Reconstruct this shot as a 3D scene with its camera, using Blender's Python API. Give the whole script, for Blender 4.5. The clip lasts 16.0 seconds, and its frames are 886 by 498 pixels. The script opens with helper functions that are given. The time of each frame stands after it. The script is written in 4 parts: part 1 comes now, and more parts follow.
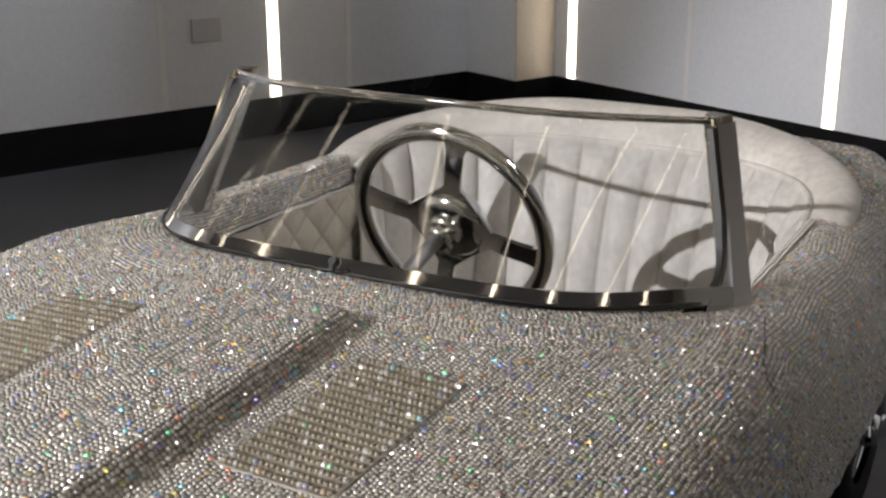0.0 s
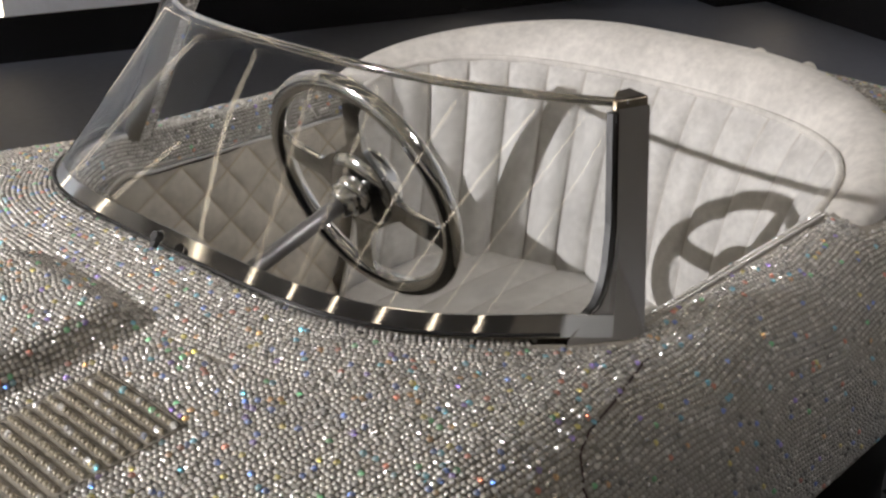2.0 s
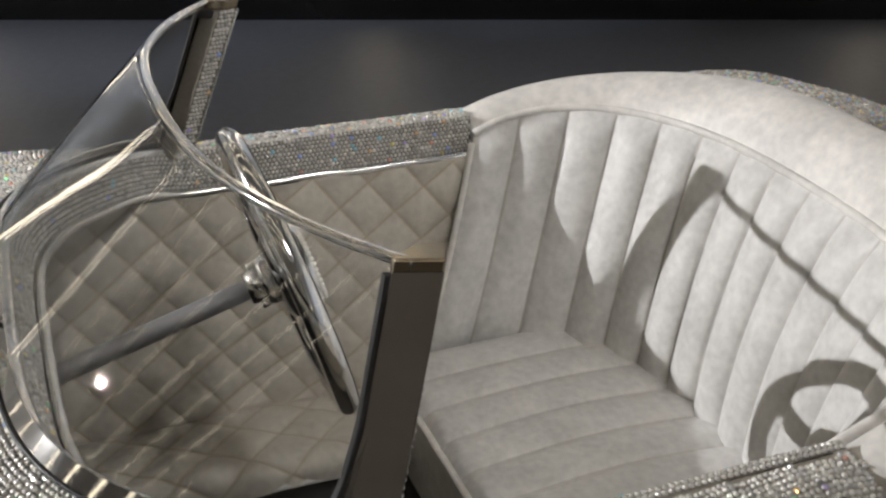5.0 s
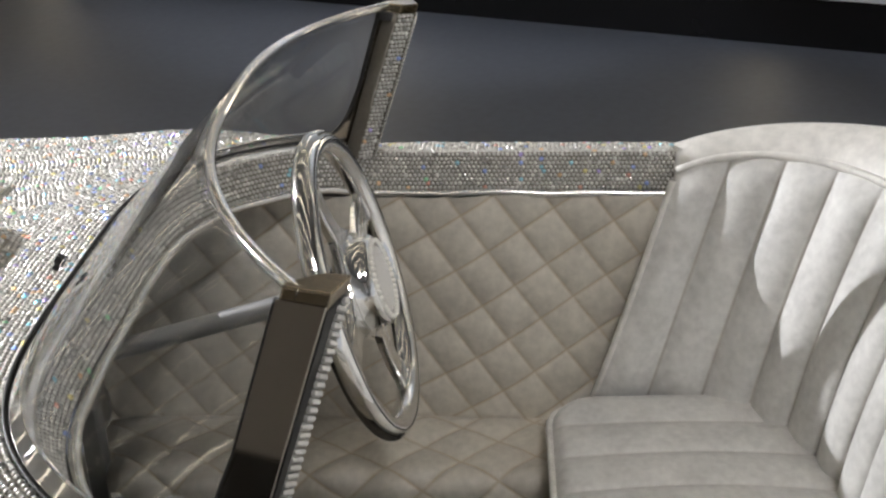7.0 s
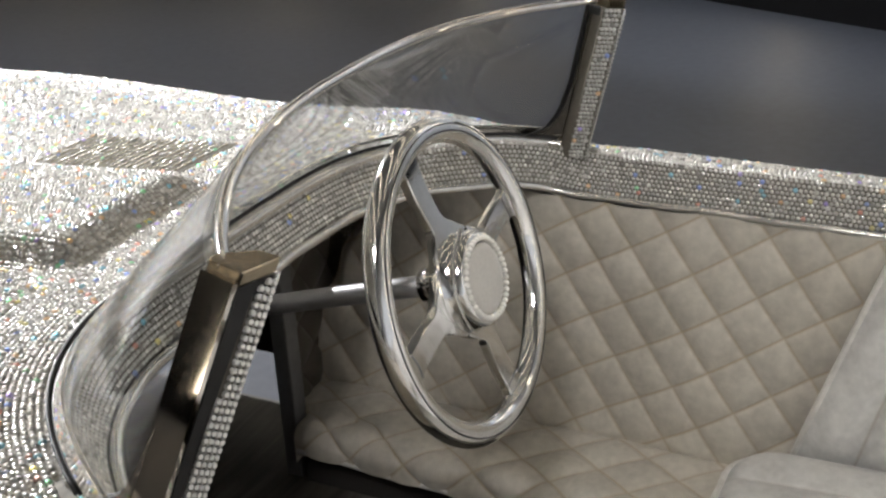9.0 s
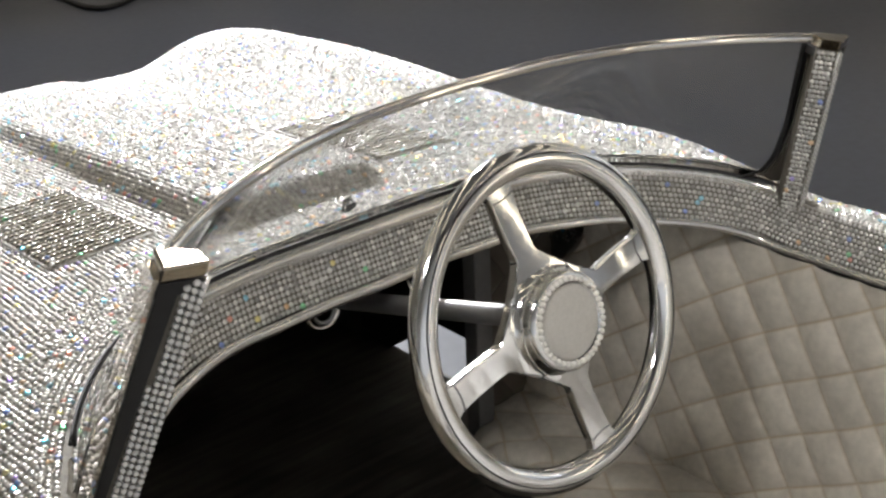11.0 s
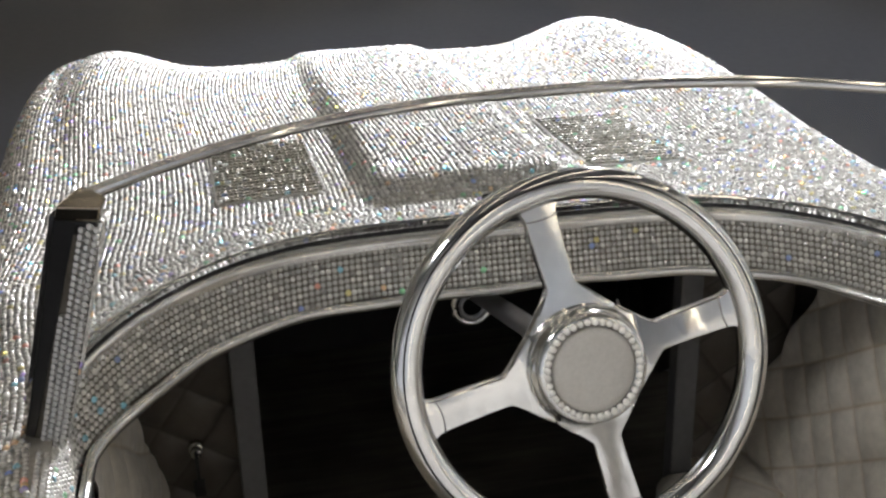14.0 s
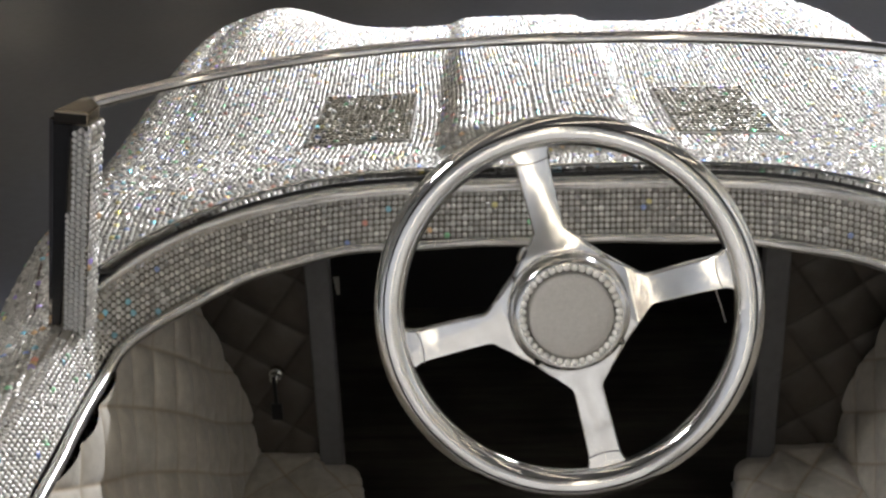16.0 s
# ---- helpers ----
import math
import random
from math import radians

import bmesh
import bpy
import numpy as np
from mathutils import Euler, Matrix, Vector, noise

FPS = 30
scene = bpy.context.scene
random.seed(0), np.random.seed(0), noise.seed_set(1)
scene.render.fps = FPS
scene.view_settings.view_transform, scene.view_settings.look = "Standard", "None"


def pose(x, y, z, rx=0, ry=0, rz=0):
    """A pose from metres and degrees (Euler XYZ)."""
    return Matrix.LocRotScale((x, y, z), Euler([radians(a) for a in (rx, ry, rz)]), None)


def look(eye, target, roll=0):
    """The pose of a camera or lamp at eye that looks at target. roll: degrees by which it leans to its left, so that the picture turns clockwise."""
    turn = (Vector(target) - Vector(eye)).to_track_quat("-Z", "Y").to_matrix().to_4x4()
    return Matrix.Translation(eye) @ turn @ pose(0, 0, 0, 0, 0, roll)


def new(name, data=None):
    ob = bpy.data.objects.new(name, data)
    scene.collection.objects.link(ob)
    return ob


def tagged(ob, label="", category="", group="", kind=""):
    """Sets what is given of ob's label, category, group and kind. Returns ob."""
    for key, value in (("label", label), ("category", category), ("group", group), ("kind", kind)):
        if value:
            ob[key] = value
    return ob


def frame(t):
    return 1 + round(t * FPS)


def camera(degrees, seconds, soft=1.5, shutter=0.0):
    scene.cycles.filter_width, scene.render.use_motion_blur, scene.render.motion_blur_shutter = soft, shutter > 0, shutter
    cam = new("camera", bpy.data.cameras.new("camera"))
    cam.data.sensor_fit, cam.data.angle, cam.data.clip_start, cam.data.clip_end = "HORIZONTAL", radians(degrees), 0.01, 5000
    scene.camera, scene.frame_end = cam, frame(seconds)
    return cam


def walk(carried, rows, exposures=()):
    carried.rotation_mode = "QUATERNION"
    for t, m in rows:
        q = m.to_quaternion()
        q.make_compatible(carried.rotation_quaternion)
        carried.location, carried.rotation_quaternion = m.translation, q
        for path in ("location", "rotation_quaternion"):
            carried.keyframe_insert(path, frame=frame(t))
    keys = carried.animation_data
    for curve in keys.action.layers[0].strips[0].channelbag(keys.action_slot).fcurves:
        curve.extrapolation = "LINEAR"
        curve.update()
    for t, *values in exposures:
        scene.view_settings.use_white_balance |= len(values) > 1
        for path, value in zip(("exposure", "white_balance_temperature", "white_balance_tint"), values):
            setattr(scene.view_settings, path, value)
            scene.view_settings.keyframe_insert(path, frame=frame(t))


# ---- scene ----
cam = camera(40.1, 16.0, 2.45)
PATH = [
    (0, (0.732, -1.323, 1.023), (-0.215, 0.329, 0.409), -0.2),
    (0.5, (0.789, -1.194, 1.018), (-0.263, 0.382, 0.376), -0.3),
    (1, (0.835, -1.084, 1.044), (-0.291, 0.407, 0.33), -0.6),
    (1.5, (0.879, -0.978, 1.058), (-0.305, 0.437, 0.285), -0.8),
    (2, (0.93, -0.866, 1.068), (-0.334, 0.445, 0.24), -0.4),
    (2.5, (0.964, -0.758, 1.073), (-0.381, 0.435, 0.197), -0.9),
    (3, (0.962, -0.638, 1.08), (-0.439, 0.464, 0.173), -0.8),
    (3.5, (0.962, -0.524, 1.082), (-0.507, 0.493, 0.183), -0.5),
    (4, (0.977, -0.425, 1.095), (-0.569, 0.479, 0.205), -0.3),
    (6.5, (0.983, 0.026, 1.076), (-0.814, 0.111, 0.201), -1.8),
    (7, (0.967, 0.099, 1.073), (-0.835, -0.003, 0.211), -1.8),
    (7.5, (0.947, 0.162, 1.078), (-0.835, -0.13, 0.217), -2.2),
    (8, (0.922, 0.23, 1.064), (-0.826, -0.24, 0.215), -2.7),
    (10.5, (0.689, 0.558, 1.029), (-0.607, -0.725, 0.208), -2.9),
    (11, (0.628, 0.586, 1.034), (-0.539, -0.819, 0.22), -2.6),
    (11.5, (0.559, 0.599, 1.024), (-0.469, -0.916, 0.219), -2.4),
    (12, (0.476, 0.611, 1.008), (-0.437, -0.974, 0.2), -2.0),
    (12.5, (0.423, 0.625, 1.006), (-0.378, -1.024, 0.207), -1.2),
    (13, (0.366, 0.644, 1.011), (-0.246, -1.086, 0.215), -1.4),
    (13.5, (0.302, 0.673, 1.005), (-0.161, -1.103, 0.21), -1.7),
    (14, (0.262, 0.708, 1.008), (-0.115, -1.088, 0.212), -1.4),
    (14.5, (0.219, 0.735, 1.006), (-0.043, -1.083, 0.213), -1.7),
    (15, (0.171, 0.758, 0.996), (0.008, -1.07, 0.201), -2.0),
    (15.5, (0.119, 0.765, 0.985), (0.063, -1.069, 0.188), -1.9),
    (16, (0.066, 0.768, 0.977), (0.131, -1.065, 0.178), -2.1),
]
walk(cam, [(t, look(eye, target, roll)) for t, eye, target, roll in PATH],
     [(0, -0.17, 6600, 13), (2.5, -0.05, 6550, 13), (4, 0.0, 6480, 12), (6.5, 0.18, 6250, 10), (10.5, 0.46, 6330, 10), (12.5, 0.29, 6150, 10), (16, 0.28, 6240, 11)])

# ------------------------------------------------------------------ light
world = bpy.data.worlds.new("world")
scene.world = world
world.use_nodes = True
world.node_tree.nodes["Background"].inputs[0].default_value = (0.5, 0.53, 0.6, 1)
world.node_tree.nodes["Background"].inputs[1].default_value = 0.02

ROOM = pose(0, 0, 0, 0, 0, -22.6)          # the room stands askew to the car
CEIL = 2.9
X0, X1, Y0, Y1 = -2.87, 3.9, -6.0, 2.53     # inner faces of the walls, in the room's own axes


def spot(name, place, target, watts, cone, size, colour=(1, 0.95, 0.88)):
    data = bpy.data.lights.new(name, "SPOT")
    data.energy, data.spot_size, data.spot_blend, data.shadow_soft_size, data.color = watts, radians(cone), 0.5, size, colour
    ob = new(name, data)
    ob.matrix_world = look(place, target)
    return ob


KEY = Vector((-1.78, -3.85, 2.32))
spot("key_lamp", KEY, (0.0, -0.3, 0.5), 800, 44, 0.014, (1, 0.985, 0.975))
# The first is inferred from its glare; the other five are added fill.
LAMPS = [((-0.85, -2.47), (-0.85, -2.2, 0), 105, 78, 0.03), ((1.9, 0.55), (-0.32, 0.08, 0.38), 155, 18, 0.25), ((-1.75, 0.9), (-2.8, 1.3, 1.2), 80, 46, 0.03),
         ((-2.0, -0.9), (-3.1, -0.4, 1.0), 125, 54, 0.03), ((-0.9, 1.6), (-0.9, 2.9, 1.1), 48, 46, 0.03), ((2.37, 0.75), (4.2, 0.0, 1.1), 120, 46, 0.03)]
for (x, y), aim, watts, cone, size in LAMPS:
    spot("ceiling_fill", (x, y, 2.83), aim, watts, cone, size, (1.0, 0.955, 0.91) if size > 0.04 else (0.90, 0.95, 1.0))


# ------------------------------------------------------------------ materials
def material(name):
    m = bpy.data.materials.new(name)
    m.use_nodes = True
    nt = m.node_tree
    return m, nt, nt.nodes["Principled BSDF"]


def put_in(nt, kind, **inputs):
    n = nt.nodes.new(kind)
    for k, v in inputs.items():
        n.inputs[k.replace("_", " ")].default_value = v
    return n


def rough_noise(nt, bsdf, colour, spread, scale, fine, bump, rough, rough_spread=0.1, distance=0.002):
    """Colour and roughness that vary at two scales, with a fine relief."""
    co = nt.nodes.new("ShaderNodeTexCoord")
    big = put_in(nt, "ShaderNodeTexNoise", Scale=scale, Detail=4.0)
    small = put_in(nt, "ShaderNodeTexNoise", Scale=fine, Detail=3.0)
    for n in (big, small):
        nt.links.new(co.outputs["Object"], n.inputs["Vector"])
    mix = nt.nodes.new("ShaderNodeMath")
    mix.operation = "MULTIPLY_ADD"
    nt.links.new(small.outputs["Fac"], mix.inputs[0])
    mix.inputs[1].default_value = 0.5
    half = nt.nodes.new("ShaderNodeMath")
    half.operation = "MULTIPLY"
    half.inputs[1].default_value = 0.5
    nt.links.new(big.outputs["Fac"], half.inputs[0])
    nt.links.new(half.outputs[0], mix.inputs[2])
    ramp = nt.nodes.new("ShaderNodeValToRGB")
    lo, hi = [c * (1 - spread) for c in colour], [min(1, c * (1 + spread)) for c in colour]
    ramp.color_ramp.elements[0].position, ramp.color_ramp.elements[1].position = 0.35, 0.65
    ramp.color_ramp.elements[0].color, ramp.color_ramp.elements[1].color = (*lo, 1), (*hi, 1)
    nt.links.new(mix.outputs[0], ramp.inputs[0])
    nt.links.new(ramp.outputs[0], bsdf.inputs["Base Color"])
    r = nt.nodes.new("ShaderNodeMapRange")
    r.inputs["To Min"].default_value, r.inputs["To Max"].default_value = rough - rough_spread, rough + rough_spread
    nt.links.new(big.outputs["Fac"], r.inputs["Value"])
    nt.links.new(r.outputs[0], bsdf.inputs["Roughness"])
    if bump:
        b = put_in(nt, "ShaderNodeBump", Strength=bump, Distance=distance)
        nt.links.new(small.outputs["Fac"], b.inputs["Height"])
        nt.links.new(b.outputs[0], bsdf.inputs["Normal"])
    return ramp


def plain(name, colour, rough, metal=0.0, spread=0.12, scale=3.0, fine=120.0, bump=0.1, rs=0.06, **more):
    m, nt, b = material(name)
    b.inputs["Metallic"].default_value = metal
    rough_noise(nt, b, colour, spread, scale, fine, bump, rough, rs)
    for k, v in more.items():
        b.inputs[k.replace("_", " ")].default_value = v
    return m


# Seams take a second tone: tan stitching on quilts, painted crease shade on flutes.
def leather(name, colour, thread_crease):
    m, nt, b = material(name)
    ramp = rough_noise(nt, b, colour, 0.15, 17.0, 90.0, 0.38, 0.5, 0.12, 0.0015)
    b.inputs["Sheen Weight"].default_value = 0.25
    b.inputs["Sheen Roughness"].default_value = 0.4
    at = nt.nodes.new("ShaderNodeAttribute")
    at.attribute_name = "seam"
    mix = nt.nodes.new("ShaderNodeMix")
    mix.data_type = "RGBA"
    nt.links.new(at.outputs["Fac"], mix.inputs["Factor"])
    nt.links.new(ramp.outputs[0], mix.inputs["A"])
    mix.inputs["B"].default_value = (*thread_crease, 1)
    nt.links.new(mix.outputs["Result"], b.inputs["Base Color"])
    return m


def dark_boards(name, colour, rough):
    """Brown board with a long grain across the car, worn and slightly sheeny."""
    m, nt, b = material(name)
    co = nt.nodes.new("ShaderNodeTexCoord")
    lie = nt.nodes.new("ShaderNodeMapping")
    lie.inputs["Scale"].default_value = (4.0, 42.0, 42.0)
    nt.links.new(co.outputs["Object"], lie.inputs["Vector"])
    grain = put_in(nt, "ShaderNodeTexNoise", Scale=1.6, Detail=7.0, Roughness=0.62, Distortion=0.5)
    wear = put_in(nt, "ShaderNodeTexNoise", Scale=7.0, Detail=3.0)
    nt.links.new(lie.outputs[0], grain.inputs["Vector"])
    nt.links.new(co.outputs["Object"], wear.inputs["Vector"])
    mix = nt.nodes.new("ShaderNodeMath")
    mix.operation = "MULTIPLY"
    nt.links.new(grain.outputs["Fac"], mix.inputs[0])
    nt.links.new(wear.outputs["Fac"], mix.inputs[1])
    ramp = nt.nodes.new("ShaderNodeValToRGB")
    e = ramp.color_ramp.elements
    e[0].position, e[1].position = 0.14, 0.40
    e[0].color, e[1].color = (*[v * 0.35 for v in colour], 1), (*[v * 1.7 for v in colour], 1)
    nt.links.new(mix.outputs[0], ramp.inputs[0])
    nt.links.new(ramp.outputs[0], b.inputs["Base Color"])
    b.inputs["Roughness"].default_value = rough
    bump = put_in(nt, "ShaderNodeBump", Strength=0.25, Distance=0.001)
    nt.links.new(grain.outputs["Fac"], bump.inputs["Height"])
    nt.links.new(bump.outputs[0], b.inputs["Normal"])
    return m


def crystal(name, tint, dull=0.52, metal=0.62, shine=0.24, index=1.9):
    """Foil-backed cut glass under a clear face."""
    m, nt, b = material(name)
    geo = nt.nodes.new("ShaderNodeNewGeometry")
    hue = nt.nodes.new("ShaderNodeValToRGB")
    e = hue.color_ramp.elements
    e[0].position, e[1].position = 0.0, 1.0
    dim = [0.74 * t for t in tint]
    e[0].color, e[1].color = (*[c * 0.8 for c in dim], 1), (*tint, 1)
    for p, c in ((0.2, dim), (0.7, dim), (0.9, tint)):
        e.new(p).color = (*c, 1)
    polish = nt.nodes.new("ShaderNodeMapRange")
    polish.inputs["From Min"].default_value, polish.inputs["From Max"].default_value = 0.6, 1.0
    polish.inputs["To Min"].default_value, polish.inputs["To Max"].default_value = dull, 0.26
    nt.links.new(geo.outputs["Random Per Island"], polish.inputs["Value"])
    nt.links.new(polish.outputs[0], b.inputs["Roughness"])
    nt.links.new(geo.outputs["Random Per Island"], hue.inputs[0])
    nt.links.new(hue.outputs[0], b.inputs["Base Color"])
    b.inputs["Metallic"].default_value = metal
    b.inputs["Coat Weight"].default_value = 1.0
    b.inputs["Coat Roughness"].default_value = shine
    b.inputs["Coat IOR"].default_value = index
    return m


def sparkle(name):
    """Stones whose clean facets throw white or coloured fire."""
    m, nt, b = material(name)
    out = nt.nodes["Material Output"]
    geo = nt.nodes.new("ShaderNodeNewGeometry")
    hue = nt.nodes.new("ShaderNodeValToRGB")
    hue.color_ramp.interpolation = "CONSTANT"
    e = hue.color_ramp.elements
    e[0].position, e[1].position = 0.0, 0.98
    e[0].color, e[1].color = (0.97, 0.96, 0.94, 1), (1.0, 0.25, 0.12, 1)
    for p, c in ((0.76, (0.10, 0.30, 1.0)), (0.82, (0.12, 0.75, 1.0)), (0.86, (0.12, 0.9, 0.35)), (0.885, (1.0, 0.88, 0.14)), (0.915, (1.0, 0.55, 0.14)), (0.955, (0.42, 0.25, 1.0))):
        e.new(p).color = (*c, 1)
    nt.links.new(geo.outputs["Random Per Island"], hue.inputs[0])
    polish = nt.nodes.new("ShaderNodeMapRange")
    for k, v in (("From Min", 0.3), ("From Max", 0.76), ("To Min", 0.24), ("To Max", 0.31)):
        polish.inputs[k].default_value = v
    nt.links.new(geo.outputs["Random Per Island"], polish.inputs["Value"])
    b.inputs["Base Color"].default_value = (0.72, 0.70, 0.665, 1)
    b.inputs["Metallic"].default_value = 0.62
    b.inputs["Roughness"].default_value = 0.5
    fire = nt.nodes.new("ShaderNodeBsdfGlossy")
    nt.links.new(hue.outputs[0], fire.inputs["Color"])
    nt.links.new(polish.outputs[0], fire.inputs["Roughness"])
    # each stone throws its light its own way, off an inner facet
    lot = nt.nodes.new("ShaderNodeTexWhiteNoise")
    lot.noise_dimensions = "1D"
    nt.links.new(geo.outputs["Random Per Island"], lot.inputs["W"])
    lean = put_in(nt, "ShaderNodeVectorMath")
    lean.operation, lean.inputs[1].default_value, lean.inputs[2].default_value = "MULTIPLY_ADD", (2.2, 2.2, 2.2), (-1.1, -1.1, -1.1)
    nt.links.new(lot.outputs["Color"], lean.inputs[0])
    total = nt.nodes.new("ShaderNodeVectorMath")
    nt.links.new(geo.outputs["Normal"], total.inputs[0])
    nt.links.new(lean.outputs[0], total.inputs[1])
    facet = nt.nodes.new("ShaderNodeVectorMath")
    facet.operation = "NORMALIZE"
    nt.links.new(total.outputs[0], facet.inputs[0])
    nt.links.new(facet.outputs[0], fire.inputs["Normal"])
    mix = nt.nodes.new("ShaderNodeMixShader")
    mix.inputs[0].default_value = 0.52
    nt.links.new(b.outputs[0], mix.inputs[1])
    nt.links.new(fire.outputs[0], mix.inputs[2])
    nt.links.new(mix.outputs[0], out.inputs[0])
    return m


def emitter(name, colour, power):
    m = bpy.data.materials.new(name)
    m.use_nodes = True
    nt = m.node_tree
    nt.nodes.clear()
    out, em = nt.nodes.new("ShaderNodeOutputMaterial"), nt.nodes.new("ShaderNodeEmission")
    em.inputs[0].default_value, em.inputs[1].default_value = (*colour, 1), power
    nt.links.new(em.outputs[0], out.inputs[0])
    return m


def glass_sheet(name):
    """A thin clear pane: light goes straight through, and the face mirrors more the flatter it is seen."""
    m = bpy.data.materials.new(name)
    m.use_nodes = True
    nt = m.node_tree
    nt.nodes.clear()
    out, mix = nt.nodes.new("ShaderNodeOutputMaterial"), nt.nodes.new("ShaderNodeMixShader")
    clear = put_in(nt, "ShaderNodeBsdfTransparent", Color=(0.975, 0.982, 0.985, 1))
    gloss = put_in(nt, "ShaderNodeBsdfGlossy", Roughness=0.0)
    facing = nt.nodes.new("ShaderNodeLayerWeight")
    steep = nt.nodes.new("ShaderNodeMath")
    steep.operation, steep.inputs[1].default_value = "POWER", 5.0
    amount = nt.nodes.new("ShaderNodeMath")
    amount.operation, amount.inputs[1].default_value, amount.inputs[2].default_value = "MULTIPLY_ADD", 0.96, 0.04
    nt.links.new(facing.outputs["Facing"], steep.inputs[0])
    nt.links.new(steep.outputs[0], amount.inputs[0])
    nt.links.new(amount.outputs[0], mix.inputs[0])
    nt.links.new(clear.outputs[0], mix.inputs[1])
    nt.links.new(gloss.outputs[0], mix.inputs[2])
    nt.links.new(mix.outputs[0], out.inputs[0])
    return m


WALL = plain("painted_wall", (0.79, 0.82, 0.88), 0.6, spread=0.05, scale=1.2, fine=60, bump=0.05)
# For the unseen east wall; toned down so the car's metal mirrors dark.
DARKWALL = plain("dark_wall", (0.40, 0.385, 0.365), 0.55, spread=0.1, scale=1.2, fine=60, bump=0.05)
BEIGE = plain("stone_tile", (0.55, 0.5, 0.45), 0.4, spread=0.1)
SKIRT = plain("black_lacquer", (0.008, 0.008, 0.009), 0.25, spread=0.2)
FLOOR = plain("grey_floor", (0.055, 0.060, 0.077), 0.58, spread=0.14, scale=1.6, fine=35, bump=0.03, rs=0.08)
CEILING = plain("ceiling_paint", (0.20, 0.20, 0.21), 0.8, spread=0.04)
CEILING_TRIM = plain("pale_joint", (0.88, 0.88, 0.9), 0.5, spread=0.04)
PLATE = plain("grey_plate", (0.6, 0.6, 0.63), 0.5, spread=0.04)
STRIP = emitter("light_strip", (1.0, 0.87, 0.66), 6.5)
LED = emitter("lamp_lens", (0.95, 0.97, 1.0), 18.0)
BLACK = plain("black_rubber", (0.012, 0.012, 0.013), 0.45, spread=0.2)
CARPET = plain("dark_carpet", (0.028, 0.025, 0.023), 0.95, spread=0.3, scale=12, fine=400, bump=0.8)
BOARD = dark_boards("dark_board", (0.076, 0.069, 0.057), 0.55)
CHROME = plain("polished_chrome", (0.82, 0.81, 0.79), 0.07, metal=1.0, spread=0.03, scale=8, fine=30, bump=0.02, rs=0.03)
ALLOY = plain("cast_alloy", (0.80, 0.795, 0.78), 0.10, metal=1.0, spread=0.06, scale=14, fine=90, bump=0.06, rs=0.07)
BRASS = plain("brass_cap", (0.30, 0.255, 0.19), 0.16, metal=1.0, spread=0.1)
TRIM = plain("silver_trim", (0.8, 0.79, 0.76), 0.22, metal=0.9, spread=0.08, scale=20, fine=90, bump=0.1)
GREYBAR = plain("grey_painted_bar", (0.14, 0.14, 0.143), 0.5)
HIDE = leather("ivory_hide", (0.63, 0.62, 0.60), (0.36, 0.31, 0.26))
QUILT = leather("quilted_hide", (0.53, 0.495, 0.43), (0.40, 0.315, 0.2))
# The same quilted hide, darkened in colour for the shade beside the footwell.
SHADED_QUILT = leather("shaded_quilt", (0.088, 0.075, 0.060), (0.05, 0.042, 0.034))
PLATED = plain("dark_nickel", (0.52, 0.485, 0.445), 0.04, metal=1.0, spread=0.05, scale=8, fine=30, bump=0.0, rs=0.015)
COLUMN = plain("column_metal", (0.36, 0.36, 0.37), 0.45, metal=0.9, spread=0.08, scale=10, fine=80, bump=0.05)
VELVET = plain("hub_velvet", (0.55, 0.53, 0.49), 0.8, spread=0.07, scale=40, fine=400, bump=0.3, Sheen_Weight=0.5)
ROLL = leather("ivory_suede", (0.70, 0.68, 0.645), (0.3, 0.24, 0.17))
BASE = plain("body_base", (0.37, 0.345, 0.30), 0.5, spread=0.2, scale=20, fine=200)
CRYSTAL = crystal("cut_crystal", (0.90, 0.88, 0.835))
SPARK = sparkle("fiery_crystal")
CRYSTAL_B = crystal("smoked_crystal", (0.46, 0.41, 0.31), 0.5, 0.6, 0.18, 1.6)
BAND = plain("band_base", (0.15, 0.135, 0.11), 0.5, spread=0.15, scale=20, fine=200)
JOINT = plain("joint_sealant", (0.06, 0.025, 0.028), 0.4, spread=0.2)
PEARL = plain("pearl", (0.85, 0.83, 0.78), 0.15, spread=0.05, Coat_Weight=0.6)
GLASS = glass_sheet("clear_screen")


# ------------------------------------------------------------------ mesh helpers
def link(name, me, mat, parent=None, label="", smooth=False):
    me.materials.append(mat)
    if smooth:
        me.polygons.foreach_set("use_smooth", [True] * len(me.polygons))
    ob = new(name, me)
    ob.parent = parent
    if label:
        tagged(ob, label)
    return ob


def part(name, bm, mat, parent, label="", smooth=False):
    me = bpy.data.meshes.new(name)
    bmesh.ops.recalc_face_normals(bm, faces=bm.faces)
    bm.to_mesh(me)
    bm.free()
    return link(name, me, mat, parent, label, smooth)


def thing(name, label, category, group="", place=(0, 0, 0)):
    ob = new(name)
    ob.location = place
    return tagged(ob, label, category, group)


def box(bm, lo, hi, bevel=0.0, m=None):
    r = bmesh.ops.create_cube(bm, size=1.0)
    vs = r["verts"]
    lo, hi = Vector(lo), Vector(hi)
    for v in vs:
        v.co = Vector((lo[i] + (v.co[i] + 0.5) * (hi[i] - lo[i]) for i in range(3)))
    if bevel:
        es = list({e for v in vs for e in v.link_edges})
        got = bmesh.ops.bevel(bm, geom=es, offset=bevel, segments=2, affect="EDGES", profile=0.5)
        vs = list({v for f in got["faces"] for v in f.verts} | {v for v in vs if v.is_valid})
    if m:
        bmesh.ops.transform(bm, matrix=m, verts=vs)


